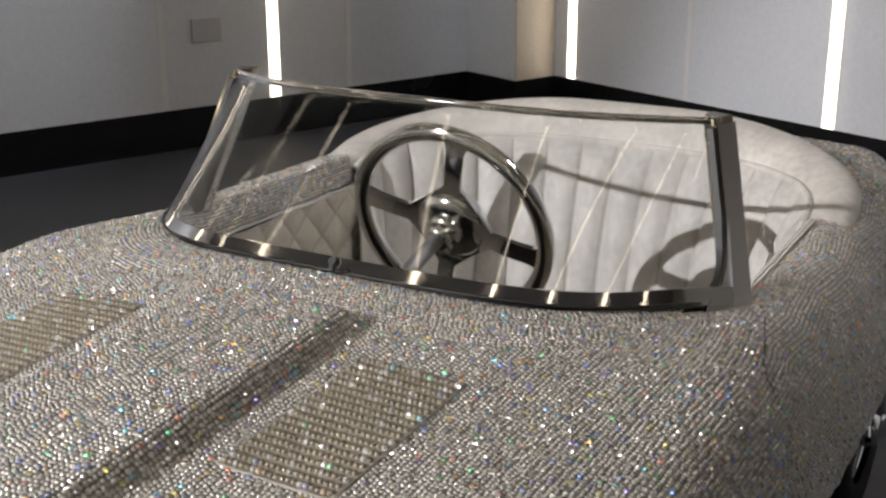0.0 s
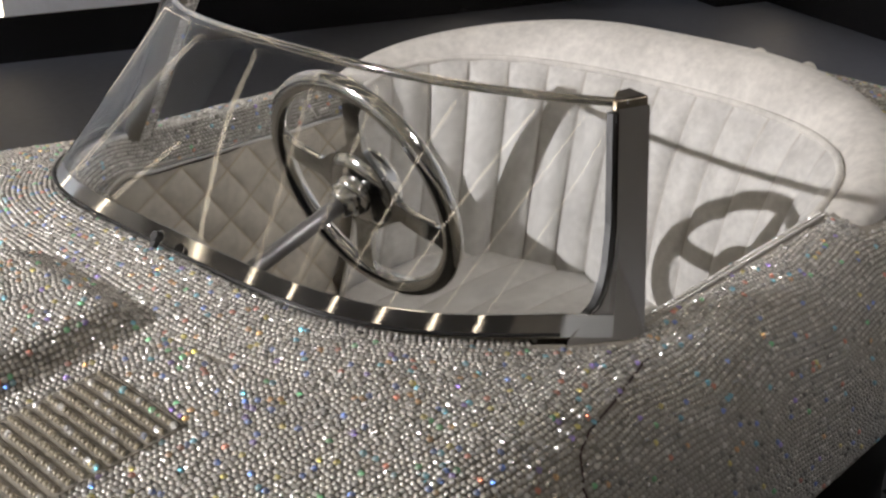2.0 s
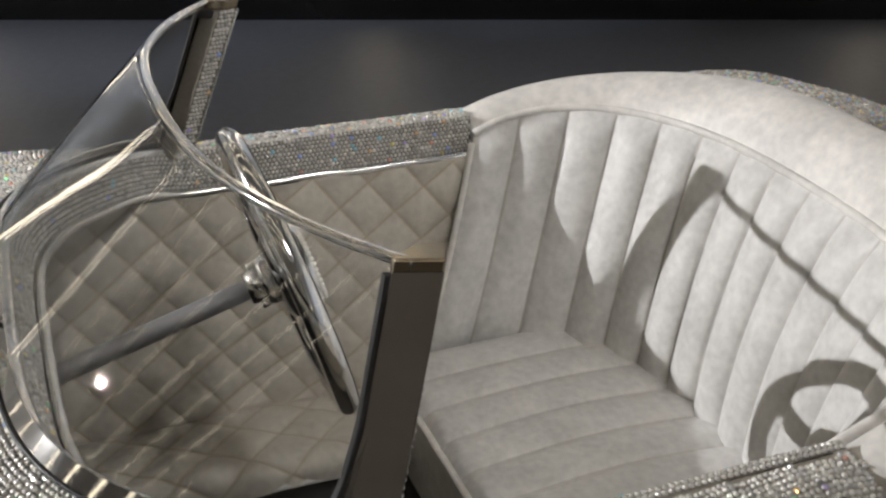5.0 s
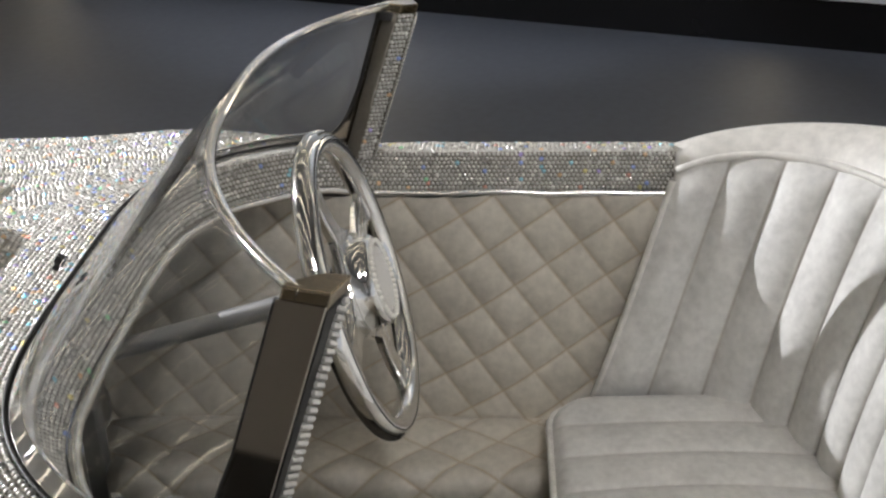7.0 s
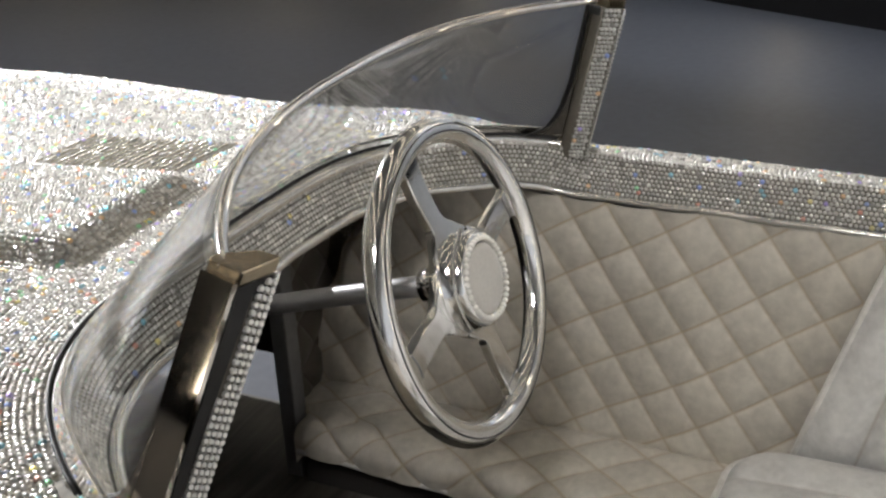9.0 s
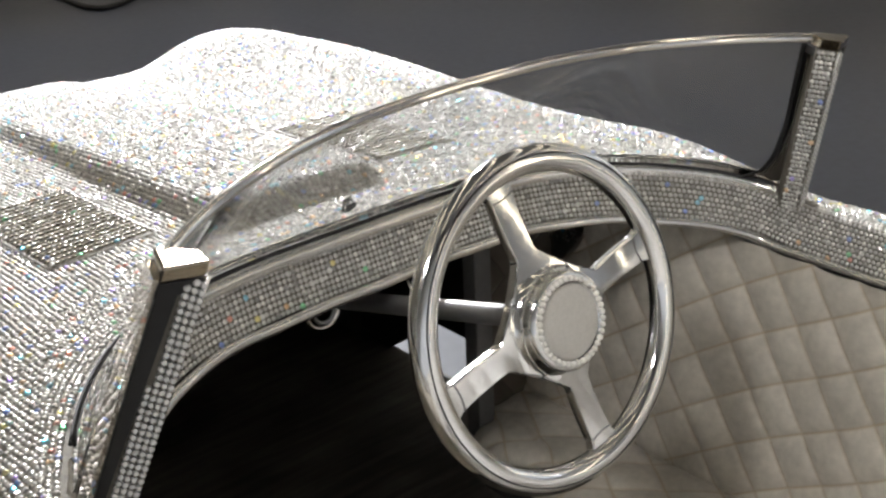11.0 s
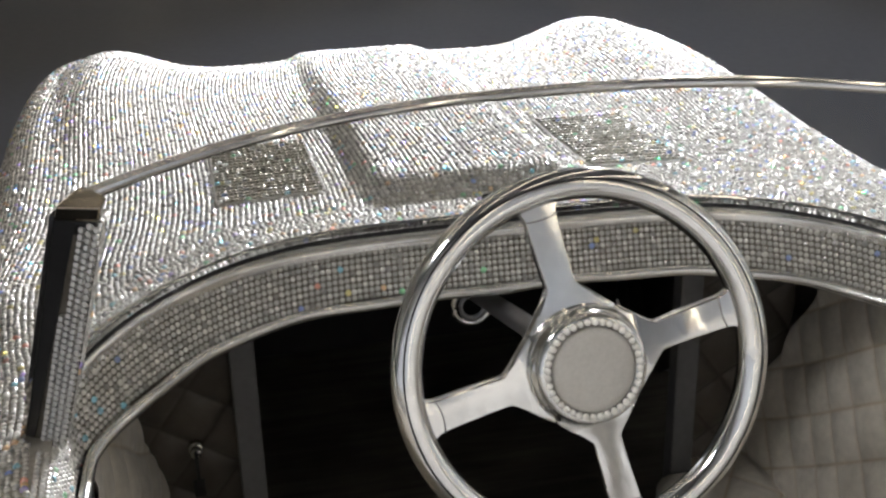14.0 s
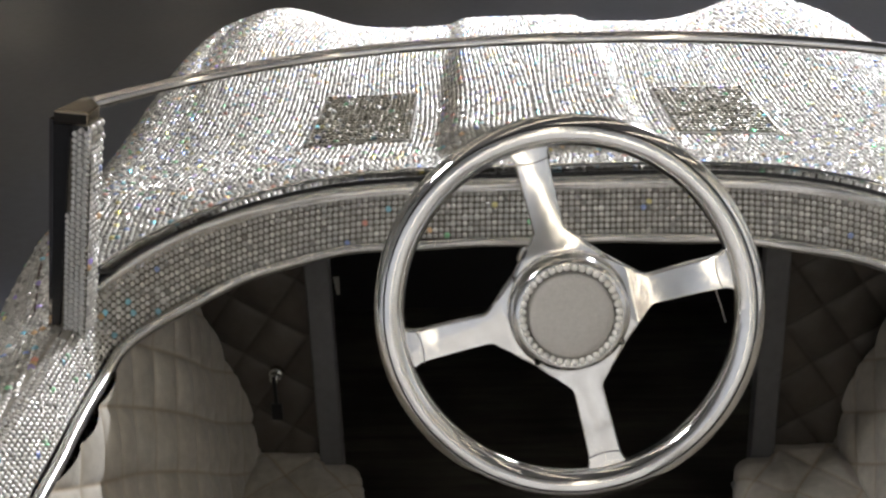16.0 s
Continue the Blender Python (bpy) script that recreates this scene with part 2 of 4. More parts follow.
def grid_mesh(P, close_u=False, close_v=False):
    """A mesh from an array of points (n, m, 3)."""
    n, m = P.shape[:2]
    idx = np.arange(n * m).reshape(n, m)
    if close_u:
        idx = np.vstack([idx, idx[:1]])
    if close_v:
        idx = np.hstack([idx, idx[:, :1]])
    q = np.stack([idx[:-1, :-1], idx[1:, :-1], idx[1:, 1:], idx[:-1, 1:]], -1).reshape(-1, 4)
    me = bpy.data.meshes.new("grid")
    me.from_pydata(P.reshape(-1, 3).tolist(), [], q.tolist())
    me.update()
    return me


def surface(name, P, mat, parent, label="", close_u=False, close_v=False, seam=None, thick=0.0, smooth=True):
    me = grid_mesh(P, close_u, close_v)
    if seam is not None:
        a = me.attributes.new("seam", "FLOAT", "POINT")
        a.data.foreach_set("value", seam.reshape(-1).astype(np.float32))
    ob = link(name, me, mat, parent, label, smooth)
    if thick:
        s = ob.modifiers.new("thickness", "SOLIDIFY")
        s.thickness, s.offset = thick, -1
    return ob


def tube_points(C, r, k=12, squash=1.0):
    """Rings round the polyline C; r may be a number or one per point."""
    C = np.asarray(C, float)
    T = np.gradient(C, axis=0)
    T /= np.linalg.norm(T, axis=1)[:, None]
    up = np.array([0, 0, 1.0])
    A = np.cross(T, up)
    n = np.linalg.norm(A, axis=1)[:, None]
    A = np.where(n > 1e-4, A / np.maximum(n, 1e-9), np.array([1.0, 0, 0]))
    B = np.cross(A, T)
    th = np.linspace(0, 2 * np.pi, k, endpoint=False)
    r = np.broadcast_to(np.asarray(r, float), (len(C),))
    return C[:, None] + r[:, None, None] * (np.cos(th)[None, :, None] * A[:, None] + squash * np.sin(th)[None, :, None] * B[:, None])


def tube(name, C, r, mat, parent, label="", k=12, squash=1.0, closed=False):
    P = tube_points(C, r, k, squash)
    me = grid_mesh(P, close_u=closed, close_v=True)
    if not closed:
        bm = bmesh.new()
        bm.from_mesh(me)
        bmesh.ops.holes_fill(bm, edges=[e for e in bm.edges if e.is_boundary], sides=0)
        bm.to_mesh(me)
        bm.free()
    return link(name, me, mat, parent, label, True)


STONE_R = 0.00266


def stones(name, places, normals, along, mat, parent, label="", radius=STONE_R, tilt=0.125, seed=1, fire=0.3):
    """Many cut stones in one mesh: hexagonal, with a flat table and six facets each; a few sit askew and sparkle."""
    rng = np.random.default_rng(seed)
    if fire:
        lot = rng.random(len(places)) < fire
        stones("fire_cladding", places[lot] + 0.0003 * normals[lot], normals[lot], along[lot], SPARK, parent, "brighter, fierier cut crystals among the rows", radius * 1.2, 0.2, seed + 500, 0)
        places, normals, along = places[~lot], normals[~lot], along[~lot]
    n = len(places)
    N = normals + rng.normal(0, tilt, (n, 3))
    N /= np.linalg.norm(N, axis=1)[:, None]
    A = np.cross(N, along)
    A /= np.linalg.norm(A, axis=1)[:, None]
    B = np.cross(N, A)
    th = np.linspace(0, 2 * np.pi, 6, endpoint=False)[None] + rng.uniform(0, 1.0, (n, 1))
    R = (radius * rng.uniform(0.93, 1.05, (n, 1)))[..., None]
    ring = np.cos(th)[..., None] * A[:, None] + np.sin(th)[..., None] * B[:, None]
    low = places[:, None] + R * ring - 0.15 * R * N[:, None]
    top = places[:, None] + 0.70 * R * ring + 0.46 * R * N[:, None]
    V = np.concatenate([low, top], 1).reshape(-1, 3)
    loc = []
    for i in range(6):
        loc += [i, (i + 1) % 6, 6 + (i + 1) % 6, 6 + i]
    loc += [6, 7, 8, 9, 10, 11]
    loops = (np.arange(n)[:, None] * 12 + np.array(loc)[None]).reshape(-1)
    starts = (np.arange(n)[:, None] * 30 + np.array([0, 4, 8, 12, 16, 20, 24])[None]).reshape(-1)
    me = bpy.data.meshes.new(name)
    me.vertices.add(len(V))
    me.vertices.foreach_set("co", V.reshape(-1).astype(np.float32))
    me.loops.add(len(loops))
    me.loops.foreach_set("vertex_index", loops.astype(np.int32))
    me.polygons.add(len(starts))
    me.polygons.foreach_set("loop_start", starts.astype(np.int32))
    me.update(calc_edges=True)
    me.validate()
    return tagged(link(name, me, mat, parent, label), kind="stuff")


def smooth_table(xs, ys, blur):
    fine = np.linspace(xs[0] - 0.3, xs[-1] + 0.3, 2000)
    v = np.interp(fine, xs, ys)
    k = np.exp(-0.5 * (np.arange(-300, 301) * (fine[1] - fine[0]) / blur) ** 2)
    pad = np.pad(v, 300, mode="edge")
    w = np.convolve(pad, k / k.sum(), mode="valid")
    return lambda y: np.interp(y, fine, w)


# ------------------------------------------------------------------ the room
def room_box(name, lo, hi, mat, label="", category="", bevel=0.0, kind="structure"):
    bm = bmesh.new()
    box(bm, lo, hi, bevel)
    ob = part(name, bm, mat, None, label)
    ob.matrix_world = ROOM
    return tagged(ob, label, category, kind=kind)


room_box("floor", (X0 - 0.2, Y0 - 0.2, -0.2), (X1 + 0.2, Y1 + 0.2, 0), FLOOR, "dark grey polished showroom floor", "floor")
room_box("ceiling", (X0 - 0.2, Y0 - 0.2, CEIL), (X1 + 0.2, Y1 + 0.2, CEIL + 0.2), CEILING, "dark grey painted showroom ceiling", "ceiling")
SK = 0.15
room_box("wall_west", (X0 - 0.2, Y0 - 0.2, SK), (X0, Y1 + 0.2, CEIL), WALL, "light unseen panelled wall with light strips, greyed for what the car mirrors", "wall")
room_box("wall_east", (X1, Y0 - 0.2, 0.72), (X1 + 0.2, Y1 + 0.2, CEIL), DARKWALL, "unseen panelled wall with light strips, greyed for what the car mirrors", "wall")
room_box("wall_north", (X0, Y1, SK), (-0.6, Y1 + 0.2, CEIL), WALL, "light unseen panelled wall with light strips, greyed for what the car mirrors", "wall")
room_box("wall_north_east", (-0.6, Y1, SK), (X1, Y1 + 0.2, CEIL), WALL, "light unseen panelled wall with light strips, greyed for what the car mirrors", "wall")
room_box("wall_south", (X0, Y0 - 0.2, SK), (X1, Y0, CEIL), WALL, "light unseen panelled wall with light strips, greyed for what the car mirrors", "wall")
room_box("baseboard", (X0 - 0.2, Y0 - 0.2, 0.0), (X0 - 0.004, Y1 + 0.2, SK), SKIRT, "glossy black skirting along the wall foot", "skirting")
# Raised out of view so the screen post mirrors black low down.
room_box("baseboard", (X1 + 0.004, Y0 - 0.2, 0.0), (X1 + 0.2, Y1 + 0.2, 0.72), SKIRT, "tall glossy black wall foot, unseen, added for dark reflections", "skirting")
room_box("baseboard", (X0 - 0.004, Y1 + 0.004, 0.0), (X1 + 0.004, Y1 + 0.2, SK), SKIRT, "glossy black skirting along the wall foot", "skirting")
room_box("baseboard", (X0 - 0.004, Y0 - 0.2, 0.0), (X1 + 0.004, Y0 - 0.004, SK), SKIRT, "glossy black skirting along the wall foot", "skirting")
room_box("wall_pilaster", (X0, Y1 - 0.22, SK), (X0 + 0.31, Y1, CEIL), WALL, "light grey corner pilaster", "pilaster", 0.004)
room_box("wall_pilaster_facing", (X0 + 0.31, Y1 - 0.216, SK), (X0 + 0.316, Y1, CEIL), BEIGE, "beige stone facing of the corner pilaster", "pilaster")
room_box("baseboard", (X0, Y1 - 0.224, 0.0), (X0 + 0.32, Y1, SK), SKIRT, "glossy black skirting along the pilaster foot", "skirting")


LINES = [1.22 - 0.9 * k for k in range(-2, 5)]      # light lines along the ceiling and down the end wall


def wall_light(x, y, along_y, w=0.022):
    """A slim luminous strip in a recessed channel, from the skirting to near the ceiling."""
    ob = thing("wall_light", "slim warm white vertical light strip in the grey wall", "light strip", "wall light strips")
    d = 0.006
    for name, mat, a, b in (("diffuser", STRIP, w, d), ("channel", TRIM, w + 0.004, d - 0.003)):
        bm = bmesh.new()
        if along_y:
            box(bm, (-b, -a, SK + 0.003), (b, a, CEIL - 0.02))
        else:
            box(bm, (-a, -b, SK + 0.003), (a, b, CEIL - 0.02))
        part(name, bm, mat, ob)
    ob.matrix_world = ROOM @ Matrix.Translation((x, y, 0))


for y in (1.37, -0.22, -1.59, -3.07, -4.56):
    wall_light(X0, y, True)
for k in (0, 1):
    wall_light(X0 + 0.42 + 1.25 * k, Y1, False)
for x in LINES:
    wall_light(x, Y0, False, 0.008)
for k in (4, 5):
    wall_light(X1, 1.39 - 1.25 * k, True)
# pale joints between the wall panels, and a blank switch plate
for y in (0.915, 1.71):
    room_box("trim", (X0 - 0.002, y - 0.011, SK + 0.003), (X0 + 0.003, y + 0.011, CEIL - 0.01), CEILING_TRIM, "pale joint strip between wall panels", "trim")
for x in (-1.83,):
    room_box("trim", (x - 0.011, Y1 - 0.003, SK + 0.003), (x + 0.011, Y1 + 0.002, CEIL - 0.01), CEILING_TRIM, "pale joint strip between wall panels", "trim")
plate = room_box("switch_plate", (X0 - 0.002, 1.033, 0.385), (X0 + 0.009, 1.153, 0.472), PLATE, "blank grey cover plate on the wall", "wall plate", 0.003, "")


def ceiling_strip(x):
    """A luminous line along the ceiling, in line with a strip in the end wall."""
    ob = thing("ceiling_strip", "slim warm white light line set into the ceiling", "light strip", "ceiling light lines")
    for name, mat, w, d in (("diffuser", STRIP, 0.013, 0.005), ("channel", TRIM, 0.017, 0.002)):
        bm = bmesh.new()
        box(bm, (-w, Y0 + 0.02, CEIL - d), (w, 1.2, CEIL + 0.01))
        part(name, bm, mat, ob)
    ob.matrix_world = ROOM @ Matrix.Translation((x, 0, 0))


for x in LINES:
    ceiling_strip(x)


def wall_spot(x, z):
    ob = thing("wall_spot", "small round wall spot with a bright white lens", "wall spot", "wall spots")
    for name, mat, r, dep in (("bezel", SKIRT, 0.04, 0.03), ("lens", LED, 0.024, 0.036)):
        bm = bmesh.new()
        bmesh.ops.create_cone(bm, cap_ends=True, segments=20, radius1=r, radius2=r, depth=dep, matrix=Matrix.Rotation(radians(90), 4, "X"))
        part(name, bm, mat, ob)
    ob.matrix_world = ROOM @ Matrix.Translation((x, Y0 + 0.016, z))


for x, z in ((1.2, 1.04), (1.42, 0.93), (1.0, 1.26)):
    wall_spot(x, z)

# a loose black cable on the floor beside the plinth
turns = [(-1.42, -4.5), (-1.40, -4.2), (-1.39, -3.98), (-1.42, -3.90), (-1.50, -3.92), (-1.66, -4.02), (-1.9, -4.3), (-2.1, -4.7)]
u = np.linspace(0, 7, 60)
C = np.stack([np.interp(u, range(8), [p[k] for p in turns]) for k in (0, 1)] + [np.full(60, 0.012)], 1)
for _ in range(4):
    C[1:-1] = 0.25 * C[:-2] + 0.5 * C[1:-1] + 0.25 * C[2:]
cable = tube("floor_cable", C, 0.012, BLACK, None, "", k=8)
tagged(cable, "loose black cable lying on the grey floor", "cable")


# One fitting per lamp, out of view; all but the first are made up.
def fill_fitting(x, y):
    ob = thing("ceiling_fitting", "small round ceiling light with a bright lens, added to match a fill lamp", "ceiling light", "ceiling lights")
    bm = bmesh.new()
    bmesh.ops.create_cone(bm, cap_ends=True, segments=24, radius1=0.045, radius2=0.05, depth=0.012)
    part("bezel", bm, TRIM, ob, "", True)
    bm = bmesh.new()
    bmesh.ops.create_cone(bm, cap_ends=True, segments=20, radius1=0.02, radius2=0.02, depth=0.006)
    lens = part("lens", bm, LED, ob)
    lens.location = (0, 0, -0.008)
    ob.location = (x, y, CEIL - 0.006)


for (x, y), *_ in LAMPS:
    fill_fitting(x, y)
head = thing("spotlight", "black spotlight head on a slim ceiling bracket", "spotlight")
bm = bmesh.new()
bmesh.ops.create_cone(bm, cap_ends=True, segments=24, radius1=0.045, radius2=0.05, depth=0.12, matrix=Matrix.Translation((0, 0, 0.09)))
part("housing", bm, SKIRT, head, "", True)
bm = bmesh.new()
bmesh.ops.create_cone(bm, cap_ends=True, segments=12, radius1=0.009, radius2=0.009, depth=CEIL - KEY.z - 0.1, matrix=Matrix.Translation((0, 0, 0)))
stem = part("stem", bm, SKIRT, head, "", True)
head.matrix_world = look(KEY, (0, -0.3, 0.5))
stem.matrix_world = Matrix.Translation((KEY.x - 0.04, KEY.y - 0.08, (CEIL + KEY.z + 0.1) / 2))

# ------------------------------------------------------------------ the car's lines
# The car points along -y; z is up; x is to its left.
def step(a, b, v):
    s = np.clip((v - a) / (b - a), 0, 1)
    return s * s * (3 - 2 * s)


FOOT_Y, FOOT_A, FOOT_X, FOOT_N = -0.279, 0.221, 0.403, 4.2      # the sweep of the windscreen's foot


def screen_y(x):
    """The foot of the windscreen, across the scuttle."""
    return FOOT_Y + FOOT_A * (np.abs(x) / FOOT_X) ** FOOT_N


def screen_slope(x):
    return np.sign(x) * FOOT_A * FOOT_N / FOOT_X * (np.abs(x) / FOOT_X) ** (FOOT_N - 1)


half_width = smooth_table([-1.42, -1.36, -1.27, -1.12, -0.9, 0.3, 0.6, 0.9, 1.1], [0.19, 0.355, 0.46, 0.505, 0.515, 0.512, 0.49, 0.40, 0.2], 0.03)
deck_edge = smooth_table([-1.42, -1.34, -1.25, -1.1, -0.9, -0.5, -0.25, -0.1, 0.3, 0.6, 0.9, 1.1], [0.1, 0.28, 0.405, 0.445, 0.442, 0.418, 0.402, 0.393, 0.39, 0.38, 0.28, 0.1], 0.025)
deck_mid = smooth_table([-1.44, -1.38, -1.3, -1.2, -1.1, -0.9, -0.6, -0.46, -0.3, -0.2, -0.08, 0.3, 0.5, 0.7, 0.9, 1.1], [0.33, 0.42, 0.482, 0.520, 0.537, 0.551, 0.564, 0.573, 0.588, 0.584, 0.572, 0.568, 0.578, 0.585, 0.52, 0.38], 0.03)


def deck_z(x, y):
    ax = np.abs(x)
    raised = (1 - step(0.082, 0.116, ax)) * (1 - step(-0.408, -0.366, y))
    swell = raised * 0.023 * (0.45 + 0.55 * step(-1.25, -0.6, y))
    wing = 0.050 * np.exp(-(((ax - 0.385) / 0.095) ** 2)) * (1 - step(-1.08, -0.36, y))
    return deck_mid(y) - 0.014 * (ax / 0.36) ** 2 + swell + wing


def opening_x(y):
    """Where the bodywork begins, off the middle line."""
    y = np.asarray(y, float)
    front = 0.40 * np.clip((y - FOOT_Y + 0.018) / FOOT_A, 0, 1) ** (1 / FOOT_N)
    rear = 0.40 * np.clip(1 - (np.clip(y - 0.3, 0, 1) / 0.34) ** 2.6, 0, 1) ** (1 / 2.6)
    return np.where(y < 0.3, front, rear)


def profile(y, m1=90, m2=60, m3=12):
    """One cross-section, from the opening (or the middle) over the edge and down; with its arc length from the widest line."""
    xm = float(half_width(y))
    xd = min(float(deck_edge(y)), xm - 0.03)
    x0 = min(float(opening_x(y)), xd - 0.001)
    zl = 0.36 if y < 0.9 else 0.33
    x = np.linspace(x0, xd, m1)
    deck = np.stack([x, deck_z(x, y)], 1)
    a0 = 0.5 if y < -0.2 else 0.5 * max(0.0, 1 - (y + 0.2) / 0.2)
    a = np.linspace(a0, np.pi / 2, m2)[1:]
    full = 1 - float(step(-0.3, 0.05, y))           # the shoulder is fuller ahead of the doors
    fx, fz = 0.9 - 0.4 * full, 0.85 - 0.25 * full
    sa, ca = (np.sin(a) - math.sin(a0)) / (1 - math.sin(a0)), np.cos(a) / math.cos(a0)
    ze = deck[-1, 1]
    zl = min(zl, ze - 0.05)
    side = np.stack([xd + (xm - xd) * sa ** fx, zl + (ze - zl) * ca ** fz], 1)
    b = np.linspace(0, 1, m3)[1:]
    low = np.stack([xm - 0.17 * b ** 1.2, zl - (zl - 0.13) * b], 1)
    p = np.vstack([deck, side, low])
    arc = np.concatenate([[0], np.cumsum(np.linalg.norm(np.diff(p, axis=0), axis=1))])
    return p, arc - arc[m1 + m2 - 2]


STATIONS = np.linspace(-1.42, 1.08, 501)
ARC = np.linspace(-0.86, 0.26, 449)
TABLE = np.zeros((len(STATIONS), len(ARC), 2))
FIRST = np.zeros(len(STATIONS))
for i, y in enumerate(STATIONS):
    p, arc = profile(y)
    FIRST[i] = arc[0]
    for c in (0, 1):
        TABLE[i, :, c] = np.interp(ARC, arc, p[:, c])


def on_body(y, arc):
    """Places on the left half of the bodywork."""
    fi = np.clip((y - STATIONS[0]) / (STATIONS[1] - STATIONS[0]), 0, len(STATIONS) - 1.001)
    fj = np.clip((arc - ARC[0]) / (ARC[1] - ARC[0]), 0, len(ARC) - 1.001)
    i, j = fi.astype(int), fj.astype(int)
    u, v = (fi - i)[..., None], (fj - j)[..., None]
    xz = (1 - u) * ((1 - v) * TABLE[i, j] + v * TABLE[i, j + 1]) + u * ((1 - v) * TABLE[i + 1, j] + v * TABLE[i + 1, j + 1])
    return np.stack([xz[..., 0], y, xz[..., 1]], -1)


def unit(v):
    return v / np.maximum(np.linalg.norm(v, axis=-1, keepdims=True), 1e-9)


car = thing("roadster", "miniature open roadster clad all over in clear crystals", "car")

# the shell under the stones, one panel a side
for sign in (1, -1):
    rows = []
    for y in np.linspace(-1.42, 1.08, 251):
        p, arc = profile(y, 40, 30, 6)
        rows.append(np.stack([sign * p[:, 0], np.full(len(p), y), p[:, 1]], 1))
    panel = surface("body_panel", np.array(rows), BASE, car, "dull grey-brown body skin between the crystals")
    bm = bmesh.new()
    bm.from_mesh(panel.data)
    arch = [f for f in bm.faces if f.calc_center_median().z < 0.21 and -1.16 < f.calc_center_median().y < -0.45]
    bmesh.ops.delete(bm, geom=arch, context="FACES")
    bm.to_mesh(panel.data)
    bm.free()

def from_screen(x, y):
    """How far a place lies ahead of the screen's foot, and how wide the rows across the scuttle run there."""
    ax = np.abs(x)
    slope = screen_slope(ax)
    return (screen_y(ax) - 0.018 - y) / np.sqrt(1 + slope ** 2), SCUTTLE * (1 - 0.75 * step(0.24, 0.395, ax))


# rows of stones along the bonnet and flanks
GRILLE_X, GRILLE_Y = (0.140, 0.250), (-0.655, -0.442)
ROW, STEP = 0.0055, 0.0054
SCUTTLE = 0.088
rng = np.random.default_rng(3)
for sign, lowest in ((1, 0.25), (-1, 0.02)):
    P, N, A, F = [], [], [], []
    for r, arc0 in enumerate(np.arange(-0.855, lowest, ROW)):
        ys = np.arange(-1.40, 0.86, 0.001)
        chevron = np.abs(((ys + 0.055 + 0.12 * (arc0 + 0.2)) / 0.215) % 1 - 0.5) * 0.022
        wave = chevron + 0.0012 * np.sin(ys * 41 - arc0 * 57)
        arcs = arc0 + wave * step(-0.28, -0.08, ys)
        C = on_body(ys, arcs)
        run = np.concatenate([[0], np.cumsum(np.linalg.norm(np.diff(C, axis=0), axis=1))])
        at = np.arange(rng.uniform(0, STEP), run[-1], STEP)
        at = at + rng.normal(0, 0.00025, len(at))
        y = np.interp(at, run, ys)
        arc = np.interp(at, run, arcs)
        ok = arc > np.interp(y, STATIONS, FIRST) + np.where(y < -0.31, 0.0022, 0.003)
        x = on_body(y, arc)[:, 0]
        d, w = from_screen(x, y)
        ok &= ~((d < w - 0.0035) & (y < -0.06) & (x < 0.40))
        ok &= ~((x < 0.0085) & (y < -0.36))
        ok &= ~((d < 0.009) & (x > 0.30) & (x < 0.402) & (y < -0.055))
        ok &= ~((x > GRILLE_X[0]) & (x < GRILLE_X[1]) & (y > GRILLE_Y[0]) & (y < GRILLE_Y[1]))
        ok &= ~((y > 0.30) & ((x / 0.435) ** 2.5 + (np.clip(y - 0.298, 0, 1) / 0.34) ** 2.5 < 1))
        seam_arc = np.interp(y, [-0.255, -0.24, -0.215, -0.165, -0.095], [-0.177, -0.198, -0.207, -0.213, -0.225])
        ok &= ~((np.abs(arc - seam_arc) < 0.0013) & (y > -0.255) & (y < -0.09))
        ok &= ~((np.abs(y + 0.256) < 0.0010) & (arc > -0.178))
        y, arc = y[ok], arc[ok]
        flank = step(-0.26, -0.17, arc) * step(-0.34, -0.20, y)       # straighter, plainer rows below the cockpit
        arc = arc + rng.normal(0, 1, len(arc)) * (0.00042 - 0.0003 * flank)
        p = on_body(y, arc)
        dy = on_body(y + 0.002, arc) - on_body(y - 0.002, arc)
        da = on_body(y, arc + 0.002) - on_body(y, arc - 0.002)
        n = unit(np.cross(da, dy))
        n *= np.sign(n[:, 2:] + 0.3 * n[:, :1] + 1e-6)
        P.append(p), N.append(n), A.append(unit(dy)), F.append(flank)
    F = np.concatenate(F) > 0.5
    P, N, A = (np.concatenate(v) * np.array([sign, 1, 1]) for v in (P, N, A))
    for lot, fire, seed in ((~F, 0.3, 5), (F, 0.12, 45)):
        stones("crystal_cladding", P[lot] + 0.0006 * N[lot], N[lot], A[lot], CRYSTAL, car, "rows of clear cut crystals glued to the bodywork", radius=STONE_R if fire > 0.2 else 0.0025, seed=seed + sign, fire=fire)

# the panel joint below the screen posts
y = np.concatenate([np.full(30, -0.256), np.linspace(-0.255, -0.09, 50)])
arc = np.concatenate([np.linspace(0.10, -0.177, 30), np.interp(y[30:], [-0.255, -0.24, -0.215, -0.165, -0.095], [-0.177, -0.198, -0.207, -0.213, -0.225])])
for sign in (1, -1):
    tube("panel_joint", on_body(y, arc) * np.array([sign, 1, 1]), 0.0011, JOINT, car, "dark reddish joint line between the body panels", k=6)

# three rows down the middle of the bonnet
y = np.concatenate([np.arange(-1.40, -0.36, STEP) + o for o in (0, 0.5 * STEP, 0.2 * STEP)])
x = np.repeat([-0.0055, 0.0, 0.0055], len(y) // 3)
P = np.column_stack([x, y, deck_z(x, y)])
g = (deck_z(x, y + 0.002) - deck_z(x, y - 0.002)) / 0.004
N = unit(np.column_stack([np.zeros(len(y)), -g, np.ones(len(y))]))
